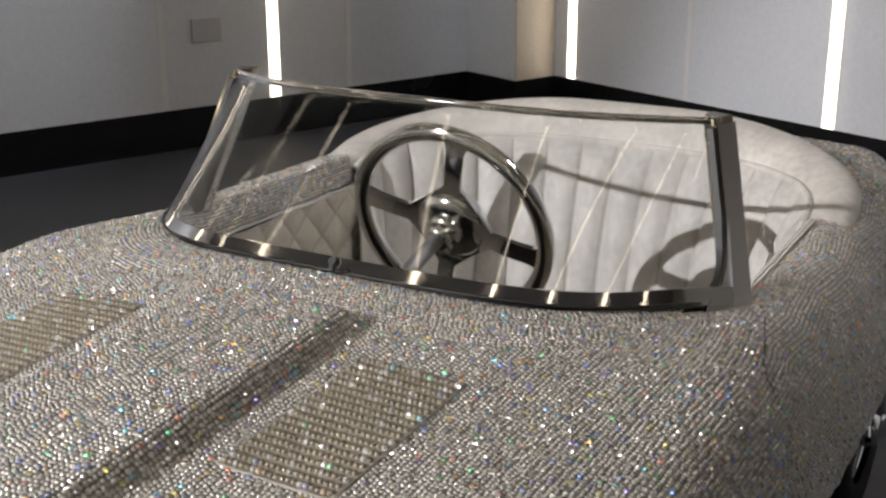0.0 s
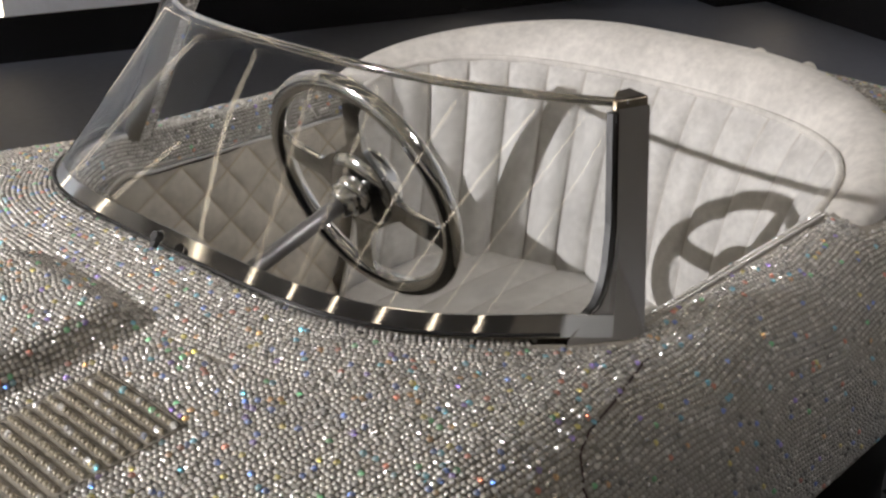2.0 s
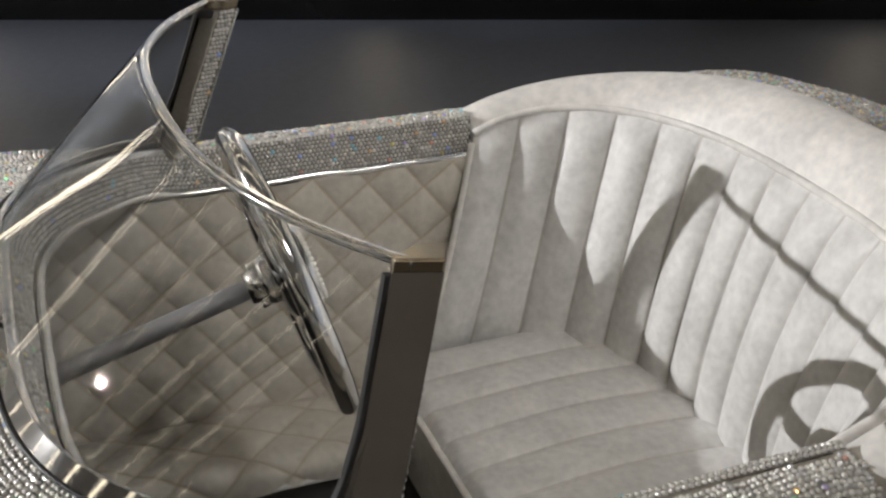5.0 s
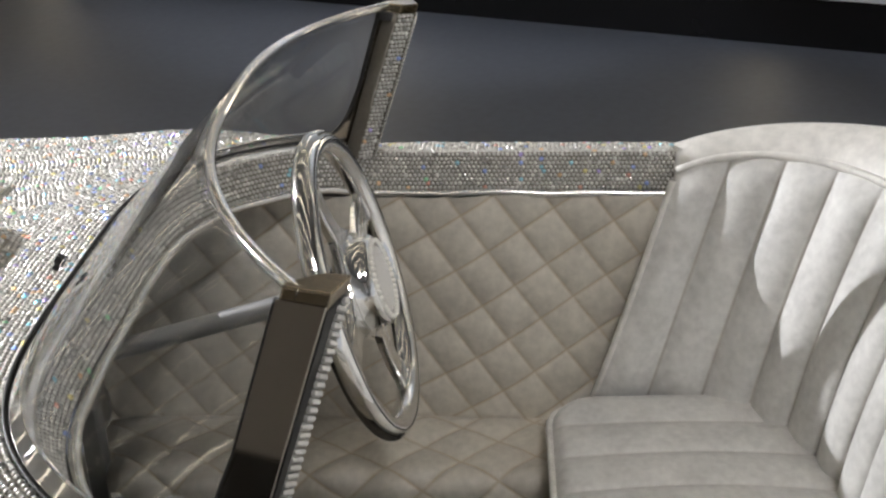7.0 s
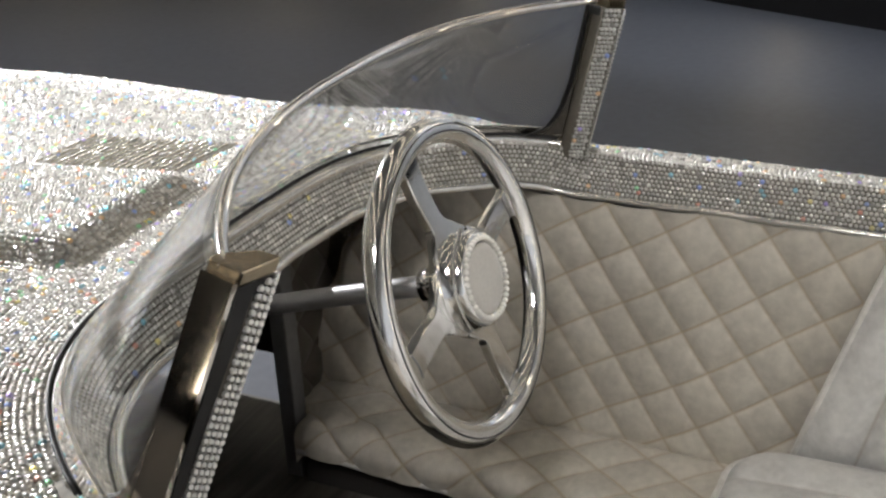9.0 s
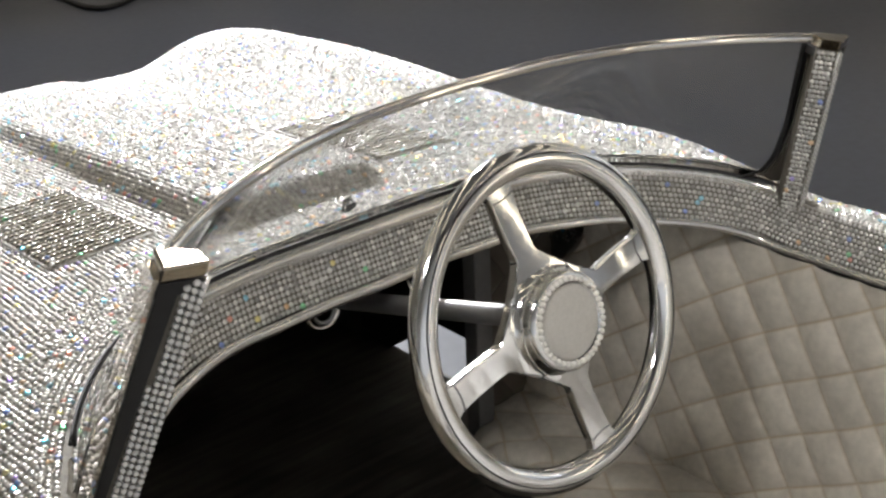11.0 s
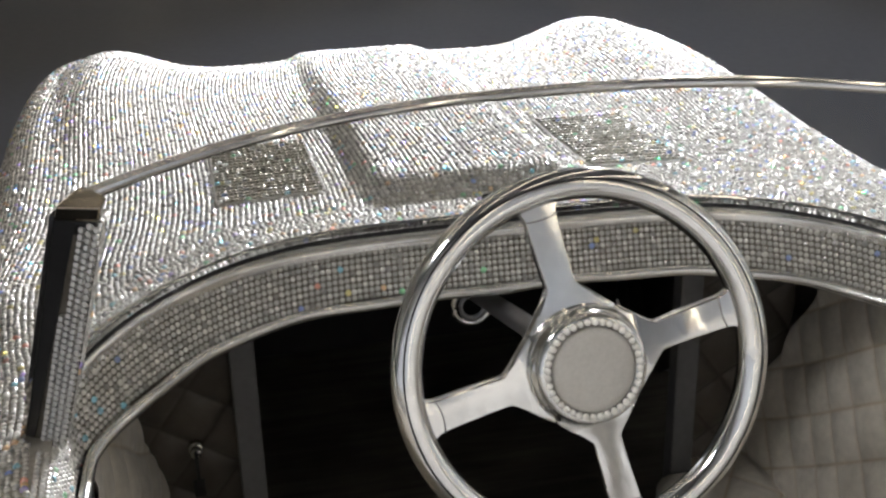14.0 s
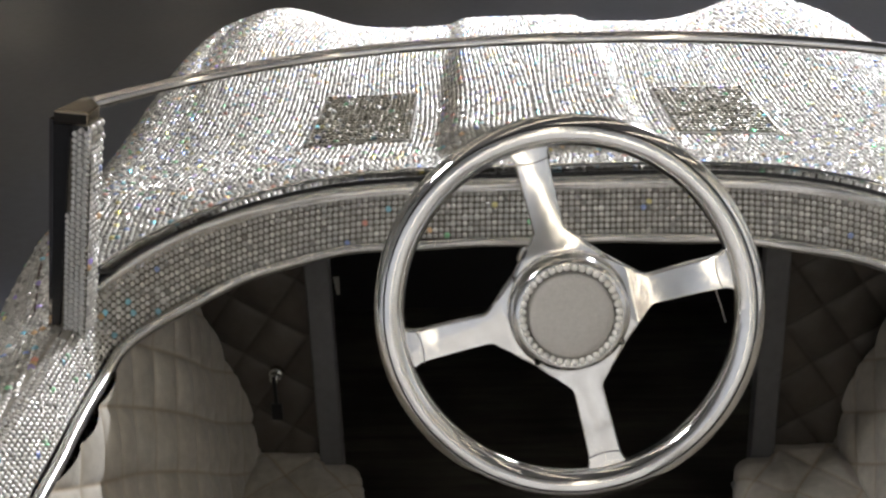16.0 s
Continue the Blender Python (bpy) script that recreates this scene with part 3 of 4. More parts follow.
stones("crystal_cladding", P + 0.0006 * N, N, np.tile([0.0, 1, 0], (len(y), 1)), CRYSTAL, car, "rows of clear cut crystals down the middle", seed=9)

# rows across the scuttle, along the foot of the screen
P, N, A = [], [], []
for r, d in enumerate(np.arange(0.004 - 2 * ROW, SCUTTLE - 0.002, ROW)):
    xs = np.linspace(-0.40, 0.40, 1600)
    slope = screen_slope(xs)
    nrm = unit(np.stack([slope, -np.ones(1600)], 1))
    o = d + 0.0013 * np.sin(xs * 60 + d * 90) * step(0.01, 0.05, d)
    xs, ys = xs + nrm[:, 0] * o, screen_y(xs) - 0.018 + nrm[:, 1] * o
    C = np.stack([xs, ys, deck_z(xs, ys)], 1)
    run = np.concatenate([[0], np.cumsum(np.linalg.norm(np.diff(C, axis=0), axis=1))])
    at = np.arange(rng.uniform(0, STEP), run[-1], STEP)
    at = at + rng.normal(0, 0.0006, len(at))
    p = np.stack([np.interp(at, run, C[:, k]) for k in range(3)], 1)
    p = p[(np.abs(p[:, 0]) < 0.402) & ((np.abs(p[:, 0]) < 0.355) | (d > 0.009)) & (d < from_screen(p[:, 0], p[:, 1])[1]) & (p[:, 1] < -0.06)]
    e = 0.002
    gx = (deck_z(p[:, 0] + e, p[:, 1]) - deck_z(p[:, 0] - e, p[:, 1])) / (2 * e)
    gy = (deck_z(p[:, 0], p[:, 1] + e) - deck_z(p[:, 0], p[:, 1] - e)) / (2 * e)
    n = unit(np.stack([-gx, -gy, np.ones(len(p))], 1))
    P.append(p), N.append(n), A.append(np.tile([1.0, 0.2, 0], (len(p), 1)))
P, N, A = (np.concatenate(v) for v in (P, N, A))
stones("scuttle_cladding", P + 0.0006 * N, N, A, CRYSTAL, car, "rows of clear cut crystals across the scuttle", seed=11)


# bonnet grilles: stepped bars with coarser, darker stones
def grille(sign):
    x0, x1, y0, y1 = *GRILLE_X, *GRILLE_Y
    bm = bmesh.new()
    zs = [float(deck_z(np.array(x), np.array(y))) for x in (x0, x1) for y in (y0, y1)]
    c = bmesh.ops.create_grid(bm, x_segments=1, y_segments=1, size=0.5)["verts"]
    for v in c:
        x, y = (x0 + x1) / 2 + v.co.x * (x1 - x0), (y0 + y1) / 2 + v.co.y * (y1 - y0)
        v.co = (sign * x, y, float(deck_z(np.array(x), np.array(y))) + 0.0015)
    body = part("bonnet_grille", bm, BASE, car, "square bonnet grille of fine crystal-set louvres")
    bars = 19
    pitch = (y1 - y0) / bars
    n = 19
    xs = np.linspace(x0 + 0.004, x1 - 0.004, n)
    G = []
    for k in range(bars):
        y = y0 + (k + 0.5) * pitch
        C = np.stack([sign * xs, np.full(n, y + 0.002), deck_z(xs, np.full(n, y)) + 0.0005], 1)
        tube("grille_louvre", C, 0.0036, BASE, body, k=6)
        G.append(np.stack([sign * xs, np.full(n, y - 0.0012), deck_z(xs, np.full(n, y)) + 0.0038], 1))
    G = np.concatenate(G)
    stones("grille_cladding", G, np.tile(unit(np.array([0, -0.72, 0.70])), (len(G), 1)), np.tile([1.0, 0, 0], (len(G), 1)), CRYSTAL_B, body, radius=0.0029, tilt=0.15, seed=20, fire=0.14)
    edge = np.array([(x0, y0), (x1, y0), (x1, y1), (x0, y1), (x0, y0)])
    for a, b in zip(edge[:-1], edge[1:]):
        L = np.linspace(a, b, 12)
        tube("grille_frame", np.column_stack([sign * L[:, 0], L[:, 1], deck_z(L[:, 0], L[:, 1]) + 0.001]), 0.0022, BASE, body, k=6)


grille(1)
grille(-1)


# ------------------------------------------------------------------ the cockpit's edge
def outline(n=420):
    """The cockpit's upper edge from the right seat end round the front to the left seat end."""
    x = np.linspace(-0.382, 0.382, 400)
    front = np.stack([x, screen_y(x) + 0.005], 1)
    y = np.linspace(0.30, -0.09, 120)[:-1]
    right = np.stack([np.full(len(y), -0.382) + 0.004 * step(-0.02, 0.3, y), y], 1)
    c = np.vstack([right, front, (right * [-1, 1])[::-1]])
    run = np.concatenate([[0], np.cumsum(np.linalg.norm(np.diff(c, axis=0), axis=1))])
    u = np.linspace(0, run[-1], n)
    c = np.stack([np.interp(u, run, c[:, k]) for k in (0, 1)], 1)
    for _ in range(12):
        c[1:-1] = 0.25 * c[:-2] + 0.5 * c[1:-1] + 0.25 * c[2:]
    return c


EDGE = outline()
edge_z = smooth_table([-0.30, -0.27, -0.24, -0.17, -0.13, -0.10, -0.06, -0.03, 0.3], [0.590, 0.586, 0.581, 0.575, 0.570, 0.563, 0.556, 0.555, 0.554], 0.012)
TAN = unit(np.gradient(EDGE, axis=0))
INW = np.stack([-TAN[:, 1], TAN[:, 0]], 1)          # towards the cockpit's middle
BAND_H = 0.044


def edge_curve(inset, down):
    c = EDGE + inset * INW if np.ndim(inset) == 0 else EDGE + np.asarray(inset)[:, None] * INW
    return np.column_stack([c, edge_z(EDGE[:, 1]) - down])


lean = 0.008 + 0.012 * (1 - step(-0.2, -0.03, EDGE[:, 1]))
rows = [edge_curve(lean * f, BAND_H * f) for f in np.linspace(0, 1, 6)]
surface("cockpit_band", np.array(rows), BAND, car, "dull skin under the crystal band round the cockpit")
P, N, A = [], [], []
for r in range(9):
    f = (r + 0.5) / 9
    C = edge_curve(lean * f, BAND_H * f)
    run = np.concatenate([[0], np.cumsum(np.linalg.norm(np.diff(C, axis=0), axis=1))])
    at = np.arange(0.003 + (r % 2) * 0.0028, run[-1] - 0.002, 0.0054)
    p = np.stack([np.interp(at, run, C[:, c]) for c in range(3)], 1)
    t3 = np.stack([np.interp(at, run, c) for c in np.gradient(C, axis=0).T], 1)
    iw = np.stack([np.interp(at, run, INW[:, c]) for c in (0, 1)], 1)
    ln = np.interp(at, run, lean)
    downw = np.column_stack([iw * ln[:, None], np.full(len(at), -BAND_H)])
    n = unit(np.cross(downw, t3))
    n *= np.sign((n[:, :2] * iw).sum(1, keepdims=True))
    P.append(p), N.append(n), A.append(unit(t3))
P, N, A = (np.concatenate(v) for v in (P, N, A))
stones("band_cladding", P + 0.0005 * N, N, A, CRYSTAL, car, "nine rows of cut crystals inside the cockpit edge", radius=0.00255, tilt=0.07, seed=31, fire=0.1)
wrinkle = 0.0008 * np.sin(np.linspace(0, 90, len(EDGE))) + 0.0006 * np.sin(np.linspace(0, 37, len(EDGE)))
tube("band_trim", edge_curve(lean + 0.007, BAND_H + 0.002 + wrinkle), 0.0052, TRIM, car, "silver beading under the crystal band", k=8)

# the top of the edge, out to the bodywork
top = np.array([edge_curve(o, 0.0) for o in (0.0, -0.005, -0.010)])
top[2, :, 2] -= 0.002
rim = surface("cockpit_rim", top, BASE, car, "narrow rim round the cockpit")
P, N, A = [], [], []
for r, o in enumerate((-0.0025, -0.0078)):
    C = edge_curve(o, -0.0004)
    run = np.concatenate([[0], np.cumsum(np.linalg.norm(np.diff(C, axis=0), axis=1))])
    at = np.arange(0.003 + (r % 2) * 0.0028, run[-1] - 0.002, 0.0054)
    p = np.stack([np.interp(at, run, C[:, c]) for c in range(3)], 1)
    p = p[p[:, 1] > -0.045]
    P.append(p)
P = np.concatenate(P)
far = P[P[:, 0] < 0]
stones("rim_cladding", far, np.tile([0.0, 0, 1], (len(far), 1)), np.tile([0.0, 1, 0], (len(far), 1)), CRYSTAL, car, "cut crystals along the cockpit rim", seed=33, fire=0.05)


def bead_mesh(r):
    """One cut stone, its table up."""
    bm = bmesh.new()
    bmesh.ops.create_cone(bm, cap_ends=True, segments=8, radius1=r, radius2=r * 0.6, depth=r * 0.85)
    me = bpy.data.meshes.new("crystal")
    bm.to_mesh(me)
    bm.free()
    me.materials.append(CRYSTAL)
    return me


RIM_STONE = bead_mesh(0.0024)
for x, y, z in P[P[:, 0] >= 0].tolist():
    ob = new("crystal", RIM_STONE)
    ob.parent = rim
    ob.matrix_world = Matrix.Translation((x, y, z + 0.0005)) @ Matrix.Rotation(random.gauss(0, 0.09), 4, "X") @ Matrix.Rotation(random.gauss(0, 0.09), 4, "Y") @ Matrix.Rotation(random.uniform(0, 3), 4, "Z")


# ------------------------------------------------------------------ the windscreen
screen = new("windscreen")
screen.parent = car
tagged(screen, "curved frameless glass windscreen with chrome foot and posts")


def screen_point(u, h):
    """u runs from the right post (-1) to the left (1), h from the foot (0) to the top rail (1)."""
    s = np.sign(u) * np.abs(u) ** 0.92
    xf, xt = 0.388 * s, 0.340 * s
    foot = np.stack([xf, screen_y(xf) - 0.004, edge_z(screen_y(xf)) + 0.004], -1)
    rail = np.stack([xt, -0.128 + 0.108 * (np.abs(xt) / 0.34) ** 2.6, 0.756 - 0.012 * (xt / 0.34) ** 2], -1)
    return foot + (rail - foot) * h[..., None] if np.ndim(h) else foot + (rail - foot) * h


U = np.linspace(-1, 1, 121)
S = np.array([screen_point(U, h) for h in np.linspace(0, 1, 14)])
pane = surface("screen_glass", S, GLASS, screen, "clear curved glass pane", thick=0.004)
pane.visible_shadow = False
tube("top_rail", screen_point(U, 1.0), 0.0044, CHROME, screen, "slim polished chrome rail along the glass top", k=12)

# the chrome channel that holds the glass: tall outside, a narrow lip inside
du = unit(np.gradient(screen_point(U, 0.0), axis=0))
rise = unit(screen_point(U, 1.0) - screen_point(U, 0.0))
out = unit(np.cross(rise, du))
out *= np.sign(-out[:, 1:2])
foot = screen_point(U, 0.0)
sect = [(-0.006, 0.0042), (0.0135, 0.0042), (0.0145, 0.003), (0.0145, 0.0006)]
surface("screen_channel", np.array([foot + a * rise + b * out for a, b in sect[:2]]), CHROME, screen, "polished chrome channel at the glass foot")
surface("channel_edge", np.array([foot + a * rise + b * out for a, b in sect[1:]]), CHROME, screen, "rounded upper edge of the chrome channel")
surface("channel_seal", np.array([foot + a * rise + b * out for a, b in ((0.0055, -0.0006), (0.0055, -0.0030), (-0.006, -0.0032))]), BLACK, screen, "black seal inside the glass foot")
slim = 0.35 + 0.65 * (1 - step(0.15, 0.34, np.abs(EDGE[:, :1])))
lip = np.array([np.column_stack([EDGE + i * slim * INW, edge_z(EDGE[:, 1]) + d]) for i, d in ((-0.0095, 0.0050), (-0.0078, 0.0064), (0.0045, 0.0040), (0.007, 0.001), (0.0062, -0.005))])
keep = EDGE[:, 1] < -0.085
surface("screen_lip", lip[:, keep], TRIM, screen, "chrome lip behind the glass foot")
tube("screen_gasket", (foot - 0.004 * rise + 0.0058 * out)[4:-4], 0.0016, BLACK, screen, "black rubber seal", k=8)


BEAD = bead_mesh(0.0027)


def post(sign):
    """A wedge in plan: a polished outer plate with a swept foot, a rear face half black and half beaded, a stone-set inner face, a cap."""
    foot_r, top_r = np.array((0.402, -0.066, 0.553)), np.array((0.3505, -0.004, 0.741))

    def at(h, w, inward=0.0, back=0.0):
        """h up the rear outer edge, w metres forwards along the plate, then towards the car's middle and to the rear."""
        t = np.array((0.34, 0.94, 0.0))
        p = foot_r + (top_r - foot_r) * h - w * t + np.array((-inward, back, 0))
        return np.array((sign * p[0], p[1], p[2]))

    def width(h):
        return float(np.interp(h, [0, 0.02, 0.05, 0.075, 0.10, 0.13, 0.18, 0.24, 0.32, 0.5, 1.0], [0.070, 0.079, 0.081, 0.078, 0.072, 0.060, 0.046, 0.0395, 0.035, 0.0315, 0.0325]))

    def prism(name, rows, mat, parent, label=""):
        """A closed solid from cross-sections, one per height."""
        bm = bmesh.new()
        vs = [[bm.verts.new(p) for p in row] for row in rows]
        n = len(rows[0])
        for lo, hi in zip(vs[:-1], vs[1:]):
            for i in range(n):
                bm.faces.new((lo[i], lo[(i + 1) % n], hi[(i + 1) % n], hi[i]))
        bm.faces.new(vs[0]), bm.faces.new(vs[-1])
        return part(name, bm, mat, parent, label)

    hs = np.concatenate([np.linspace(0, 0.32, 22), np.linspace(0.36, 1, 10)])
    outer = np.array([[at(h, w * width(h)) for w in np.linspace(0, 1, 9)] for h in hs])
    plate = surface("screen_post", outer[::-int(sign)], PLATED, screen, "polished dark nickel windscreen post with a swept foot", thick=0.0032, smooth=False)
    prism("post_core", [(at(h, 0.001, 0.0035), at(h, 0.0, 0.027, 0.010), at(h, 0.0, 0.031, -0.010), at(h, 0.027, 0.0045)) for h in np.linspace(0.0, 0.985, 8)], BAND, plate, "inner side of the post")
    prism("edge_strip", [(at(h, 0.0, 0.0006, 0.001), at(h, 0.0, 0.0065 + 0.0065 * h, 0.0034 + 0.0025 * h), at(h, 0.004, 0.0065 + 0.0065 * h, -0.002), at(h, 0.006, 0.004, -0.002)) for h in np.linspace(0.03, 0.985, 6)], BLACK, plate, "black strip down the rear face")
    prism("post_seal", [(at(h, width(h) - 0.001, 0.001), at(h, width(h) + 0.0035, 0.001), at(h, width(h) + 0.0035, 0.0075), at(h, width(h) - 0.001, 0.0075)) for h in np.linspace(0.075, 0.985, 26)], BLACK, plate, "black rubber seal beside the glass")
    P, N = [], []
    inner_n = unit(np.array((-sign * 0.97, 0.2, -0.1)))
    for k in range(36):
        h = (k + 0.5) / 36.5
        for q in range(4):
            a, b = at(h, 0.0, 0.0275, 0.009), at(h, 0.0, 0.031, -0.010)
            P.append(a + (b - a) * (0.14 + 0.22 * q + 0.06 * (k % 2)) + 0.0006 * inner_n)
            N.append(inner_n)
    stones("post_cladding", np.array(P), np.array(N), np.tile([0.0, 0.2, 1], (len(P), 1)), CRYSTAL, plate, "rows of cut crystals", radius=0.0025, seed=50 + sign, fire=0.06)
    for k in range(36):
        for q in range(4):
            h = (k + 0.5 + 0.5 * (q % 2)) / 37.2
            inward = 0.0262 - 0.0045 * q
            if inward < 0.0088 + 0.0065 * h:
                continue
            x, y, z = at(h, 0.0, inward, 0.0011 + 0.00378 * inward / 0.01)
            ob = new("crystal", BEAD)
            ob.parent = plate
            ob.matrix_world = Matrix.Translation((x, y, z)) @ Matrix.Rotation(radians(-20 * sign), 4, "Z") @ Matrix.Rotation(radians(-76 + random.uniform(-5, 5)), 4, "X") @ Matrix.Rotation(random.uniform(0, 3), 4, "Z")
    tube("post_ridge", np.array([at(h, 0.0, 0.0278, 0.0105) for h in np.linspace(0.0, 0.985, 8)]), 0.0014, TRIM, plate, "pale ridge along the inner edge", k=8)
    for name, h0, h1, grow, mat, label in (("post_cap", 0.985, 1.04, 0.0004, BRASS, "polished brass-toned cap"), ("cap_seal", 0.93, 0.985, 0.0006, BLACK, "black band under the cap")):
        bm = bmesh.new()
        rows = []
        for h, g in ((h0, grow), (h1, grow)):
            tri = np.array([at(h, 0.0), at(h, 0.0, 0.0265, 0.0095), at(h, 0.0, 0.029, -0.008), at(h, 0.032, 0.006), at(h, 0.032)])
            mid = tri.mean(0)
            rows.append([bm.verts.new(p + g * unit(p - mid)) for p in tri])
        for i in range(5):
            bm.faces.new((rows[0][i], rows[0][(i + 1) % 5], rows[1][(i + 1) % 5], rows[1][i]))
        bm.faces.new(rows[0]), bm.faces.new(rows[1])
        bmesh.ops.bevel(bm, geom=list(bm.edges), offset=0.0016, segments=2, affect="EDGES", profile=0.5)
        part(name, bm, mat, plate, label)


post(1)
post(-1)
# a washer nozzle on the chrome foot: black body, chrome ring
bm = bmesh.new()
bmesh.ops.create_cone(bm, cap_ends=True, segments=16, radius1=0.0062, radius2=0.0048, depth=0.009)
box(bm, (-0.0035, -0.011, -0.003), (0.0035, 0.0, 0.003), 0.0012)
nozzle = part("washer_nozzle", bm, BLACK, screen, "small black washer nozzle")
nozzle.matrix_world = pose(0.008, -0.298, 0.606, 55, 0, 0)
turns = np.linspace(0, 2 * np.pi, 25)[:-1]
collar = tube("nozzle_ring", np.stack([0.0062 * np.cos(turns), 0.0062 * np.sin(turns), np.full(24, -0.003)], 1), 0.0011, CHROME, screen, "chrome ring round the nozzle", k=6, closed=True)
collar.matrix_world = pose(0.008, -0.298, 0.606, 55, 0, 0)


# ------------------------------------------------------------------ upholstery
def quilt(p, q, e1, e2, depth):
    """Height and seam of a quilting, p along and q up, whose seams run along e1 and e2."""
    det = e1[0] * e2[1] - e1[1] * e2[0]
    a, b = (p * e2[1] - q * e2[0]) / det, (e1[0] * q - e1[1] * p) / det
    sa, sb = np.abs(np.sin(np.pi * a)), np.abs(np.sin(np.pi * b))
    h = depth * (sa * sb) ** 0.5
    return h, np.clip(1 - np.minimum(sa, sb) / 0.14, 0, 1) * 0.85


LATTICE = ((0.032, -0.044), (0.0395, 0.0255))


def side_trim(sign):
    """The long quilted panel; its front end slants and rolls away."""
    z = np.linspace(0.205, 0.508, 170)
    end = np.interp(z, [0.20, 0.30, 0.37, 0.45, 0.51], [-0.452, -0.422, -0.392, -0.352, -0.335]) + 0.004 * np.sin(z * 75)
    Y = end[None] + np.linspace(0, 1, 380)[:, None] * (0.33 - end)[None]
    Z = np.broadcast_to(z[None], Y.shape)
    h, seam = quilt(Y + 0.006, Z + 0.005 * np.sin(Y * 14), *LATTICE, 0.0066)
    roll = step(0.0, 0.022, Y - end[None])
    h *= step(0.205, 0.225, Z) * roll
    X = 0.330 + 0.034 * (Z - 0.205) / 0.31 - h + 0.016 * (1 - roll) ** 2
    X += 0.004 * np.sin(Y * 23 + Z * 9)
    surface("side_trim_panel", np.stack([sign * X, Y, Z], -1), QUILT, car, "ivory diamond-quilted leather side panel", seam=seam)


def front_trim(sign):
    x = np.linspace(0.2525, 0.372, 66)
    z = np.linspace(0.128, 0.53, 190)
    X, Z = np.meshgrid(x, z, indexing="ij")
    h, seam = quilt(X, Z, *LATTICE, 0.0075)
    # Darkened hide stands in for the shade under the scuttle.
    surface("front_trim_panel", np.stack([sign * X, -0.412 + h, Z], -1), SHADED_QUILT, car, "quilted leather panel beside the footwell, coloured dark for the shade there", seam=seam)


def bench(sign):
    """The low quilted pad along the footwell, with a rolled inner edge."""
    y = np.linspace(-0.408, 0.22, 320)
    t = np.linspace(0, 1, 80)
    Y, T = np.meshgrid(y, t, indexing="ij")
    run = T * 0.160
    flat = np.clip(run, 0, 0.116)
    a = np.clip((run - 0.116) / 0.03, 0, 1) * np.pi / 2
    X = 0.335 - flat - 0.019 * np.sin(a)
    Z = 0.215 - 0.019 * (1 - np.cos(a)) - np.clip(run - 0.146, 0, 1)
    h, seam = quilt(Y, run, (0.045, -0.042), (0.045, 0.030), 0.008)
    h *= step(0, 0.02, run) * step(-0.408, -0.385, Y)
    X, Z = X - h * np.sin(a), Z + h * np.cos(a)
    X += 0.010 * T * (1 - step(-0.43, -0.12, Y))
    back = 0.027 * (1 - step(0.246, 0.262, X))
    Y = Y + back * (1 - step(-0.408, -0.20, Y))
    P = np.stack([sign * X, Y, Z], -1)
    front = P[:1].copy()
    front[..., 2] = 0.165
    P, seam = np.vstack([front, P]), np.vstack([seam[:1], seam])
    ob = surface("bench_pad", P, QUILT, car, "low quilted leather pad beside the footwell", seam=seam)
    c = np.column_stack([sign * (0.1995 + 0.010 * (1 - step(-0.43, -0.12, np.linspace(-0.422, 0.15, 60)))), np.linspace(-0.378, 0.15, 60), np.full(60, 0.183) + 0.001 * np.sin(np.linspace(0, 20, 60))])
    tube("piping", c, 0.004, HIDE, ob, "leather piping", k=8)
    bm = bmesh.new()
    box(bm, (min(sign * 0.225, sign * 0.33), -0.378, 0.126), (max(sign * 0.225, sign * 0.33), 0.15, 0.178))
    part("bench_plinth", bm, CARPET, ob, "dark carpeted plinth under the pad")


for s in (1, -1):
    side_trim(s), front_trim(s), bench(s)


def seat_ring(th, a, b, y0, n=2.5):
    """A squarish half ring behind the seat; th from 0 (right) to pi (left)."""
    c, s = -np.cos(th), np.sin(th)
    return np.sign(c) * np.abs(c) ** (2 / n) * a, y0 + np.abs(s) ** (2 / n) * b


def even_angles(a, b, y0, n, count):
    th = np.linspace(0, np.pi, 4000)
    x, y = seat_ring(th, a, b, y0, n)
    run = np.concatenate([[0], np.cumsum(np.hypot(np.diff(x), np.diff(y)))])
    return np.interp(np.linspace(0, run[-1], count), run, th)


FLUTES = 16
th = even_angles(0.365, 0.245, 0.300, 2.5, FLUTES * 24 + 1)
u = np.linspace(0, FLUTES, FLUTES * 24 + 1)
v = np.linspace(0, 1, 60)
xt, yt = seat_ring(th, 0.365, 0.245, 0.300)
xb, yb = seat_ring(th, 0.318, 0.255, 0.205)
run = np.concatenate([[0], np.cumsum(np.hypot(np.diff(xt), np.diff(yt)))])
seat_top = 0.567 - 0.032 * np.exp(-np.minimum(run, run[-1] - run) / 0.07)
TH, V = np.meshgrid(th, v, indexing="ij")
puff = np.abs(np.sin(np.pi * u)) ** 0.6
belly = np.sin(np.pi * np.clip(V, 0, 1)) ** 0.8
inw = unit(np.stack([-xt, 0.25 - yt], 1))
X = xt[:, None] * V + xb[:, None] * (1 - V)
Y = yt[:, None] * V + yb[:, None] * (1 - V)
h = 0.014 * puff[:, None] * (1 - 0.75 * step(0.9, 1.0, V)) + 0.020 * belly
X, Y = X + h * inw[:, :1], Y + h * inw[:, 1:]
Z = 0.245 + (seat_top[:, None] - 0.246) * V
# Grooves between the flutes darken: crease shade put into the hide's colour.
seam = np.clip(1 - puff / 0.28, 0, 1)[:, None] * np.ones_like(V) * 0.55
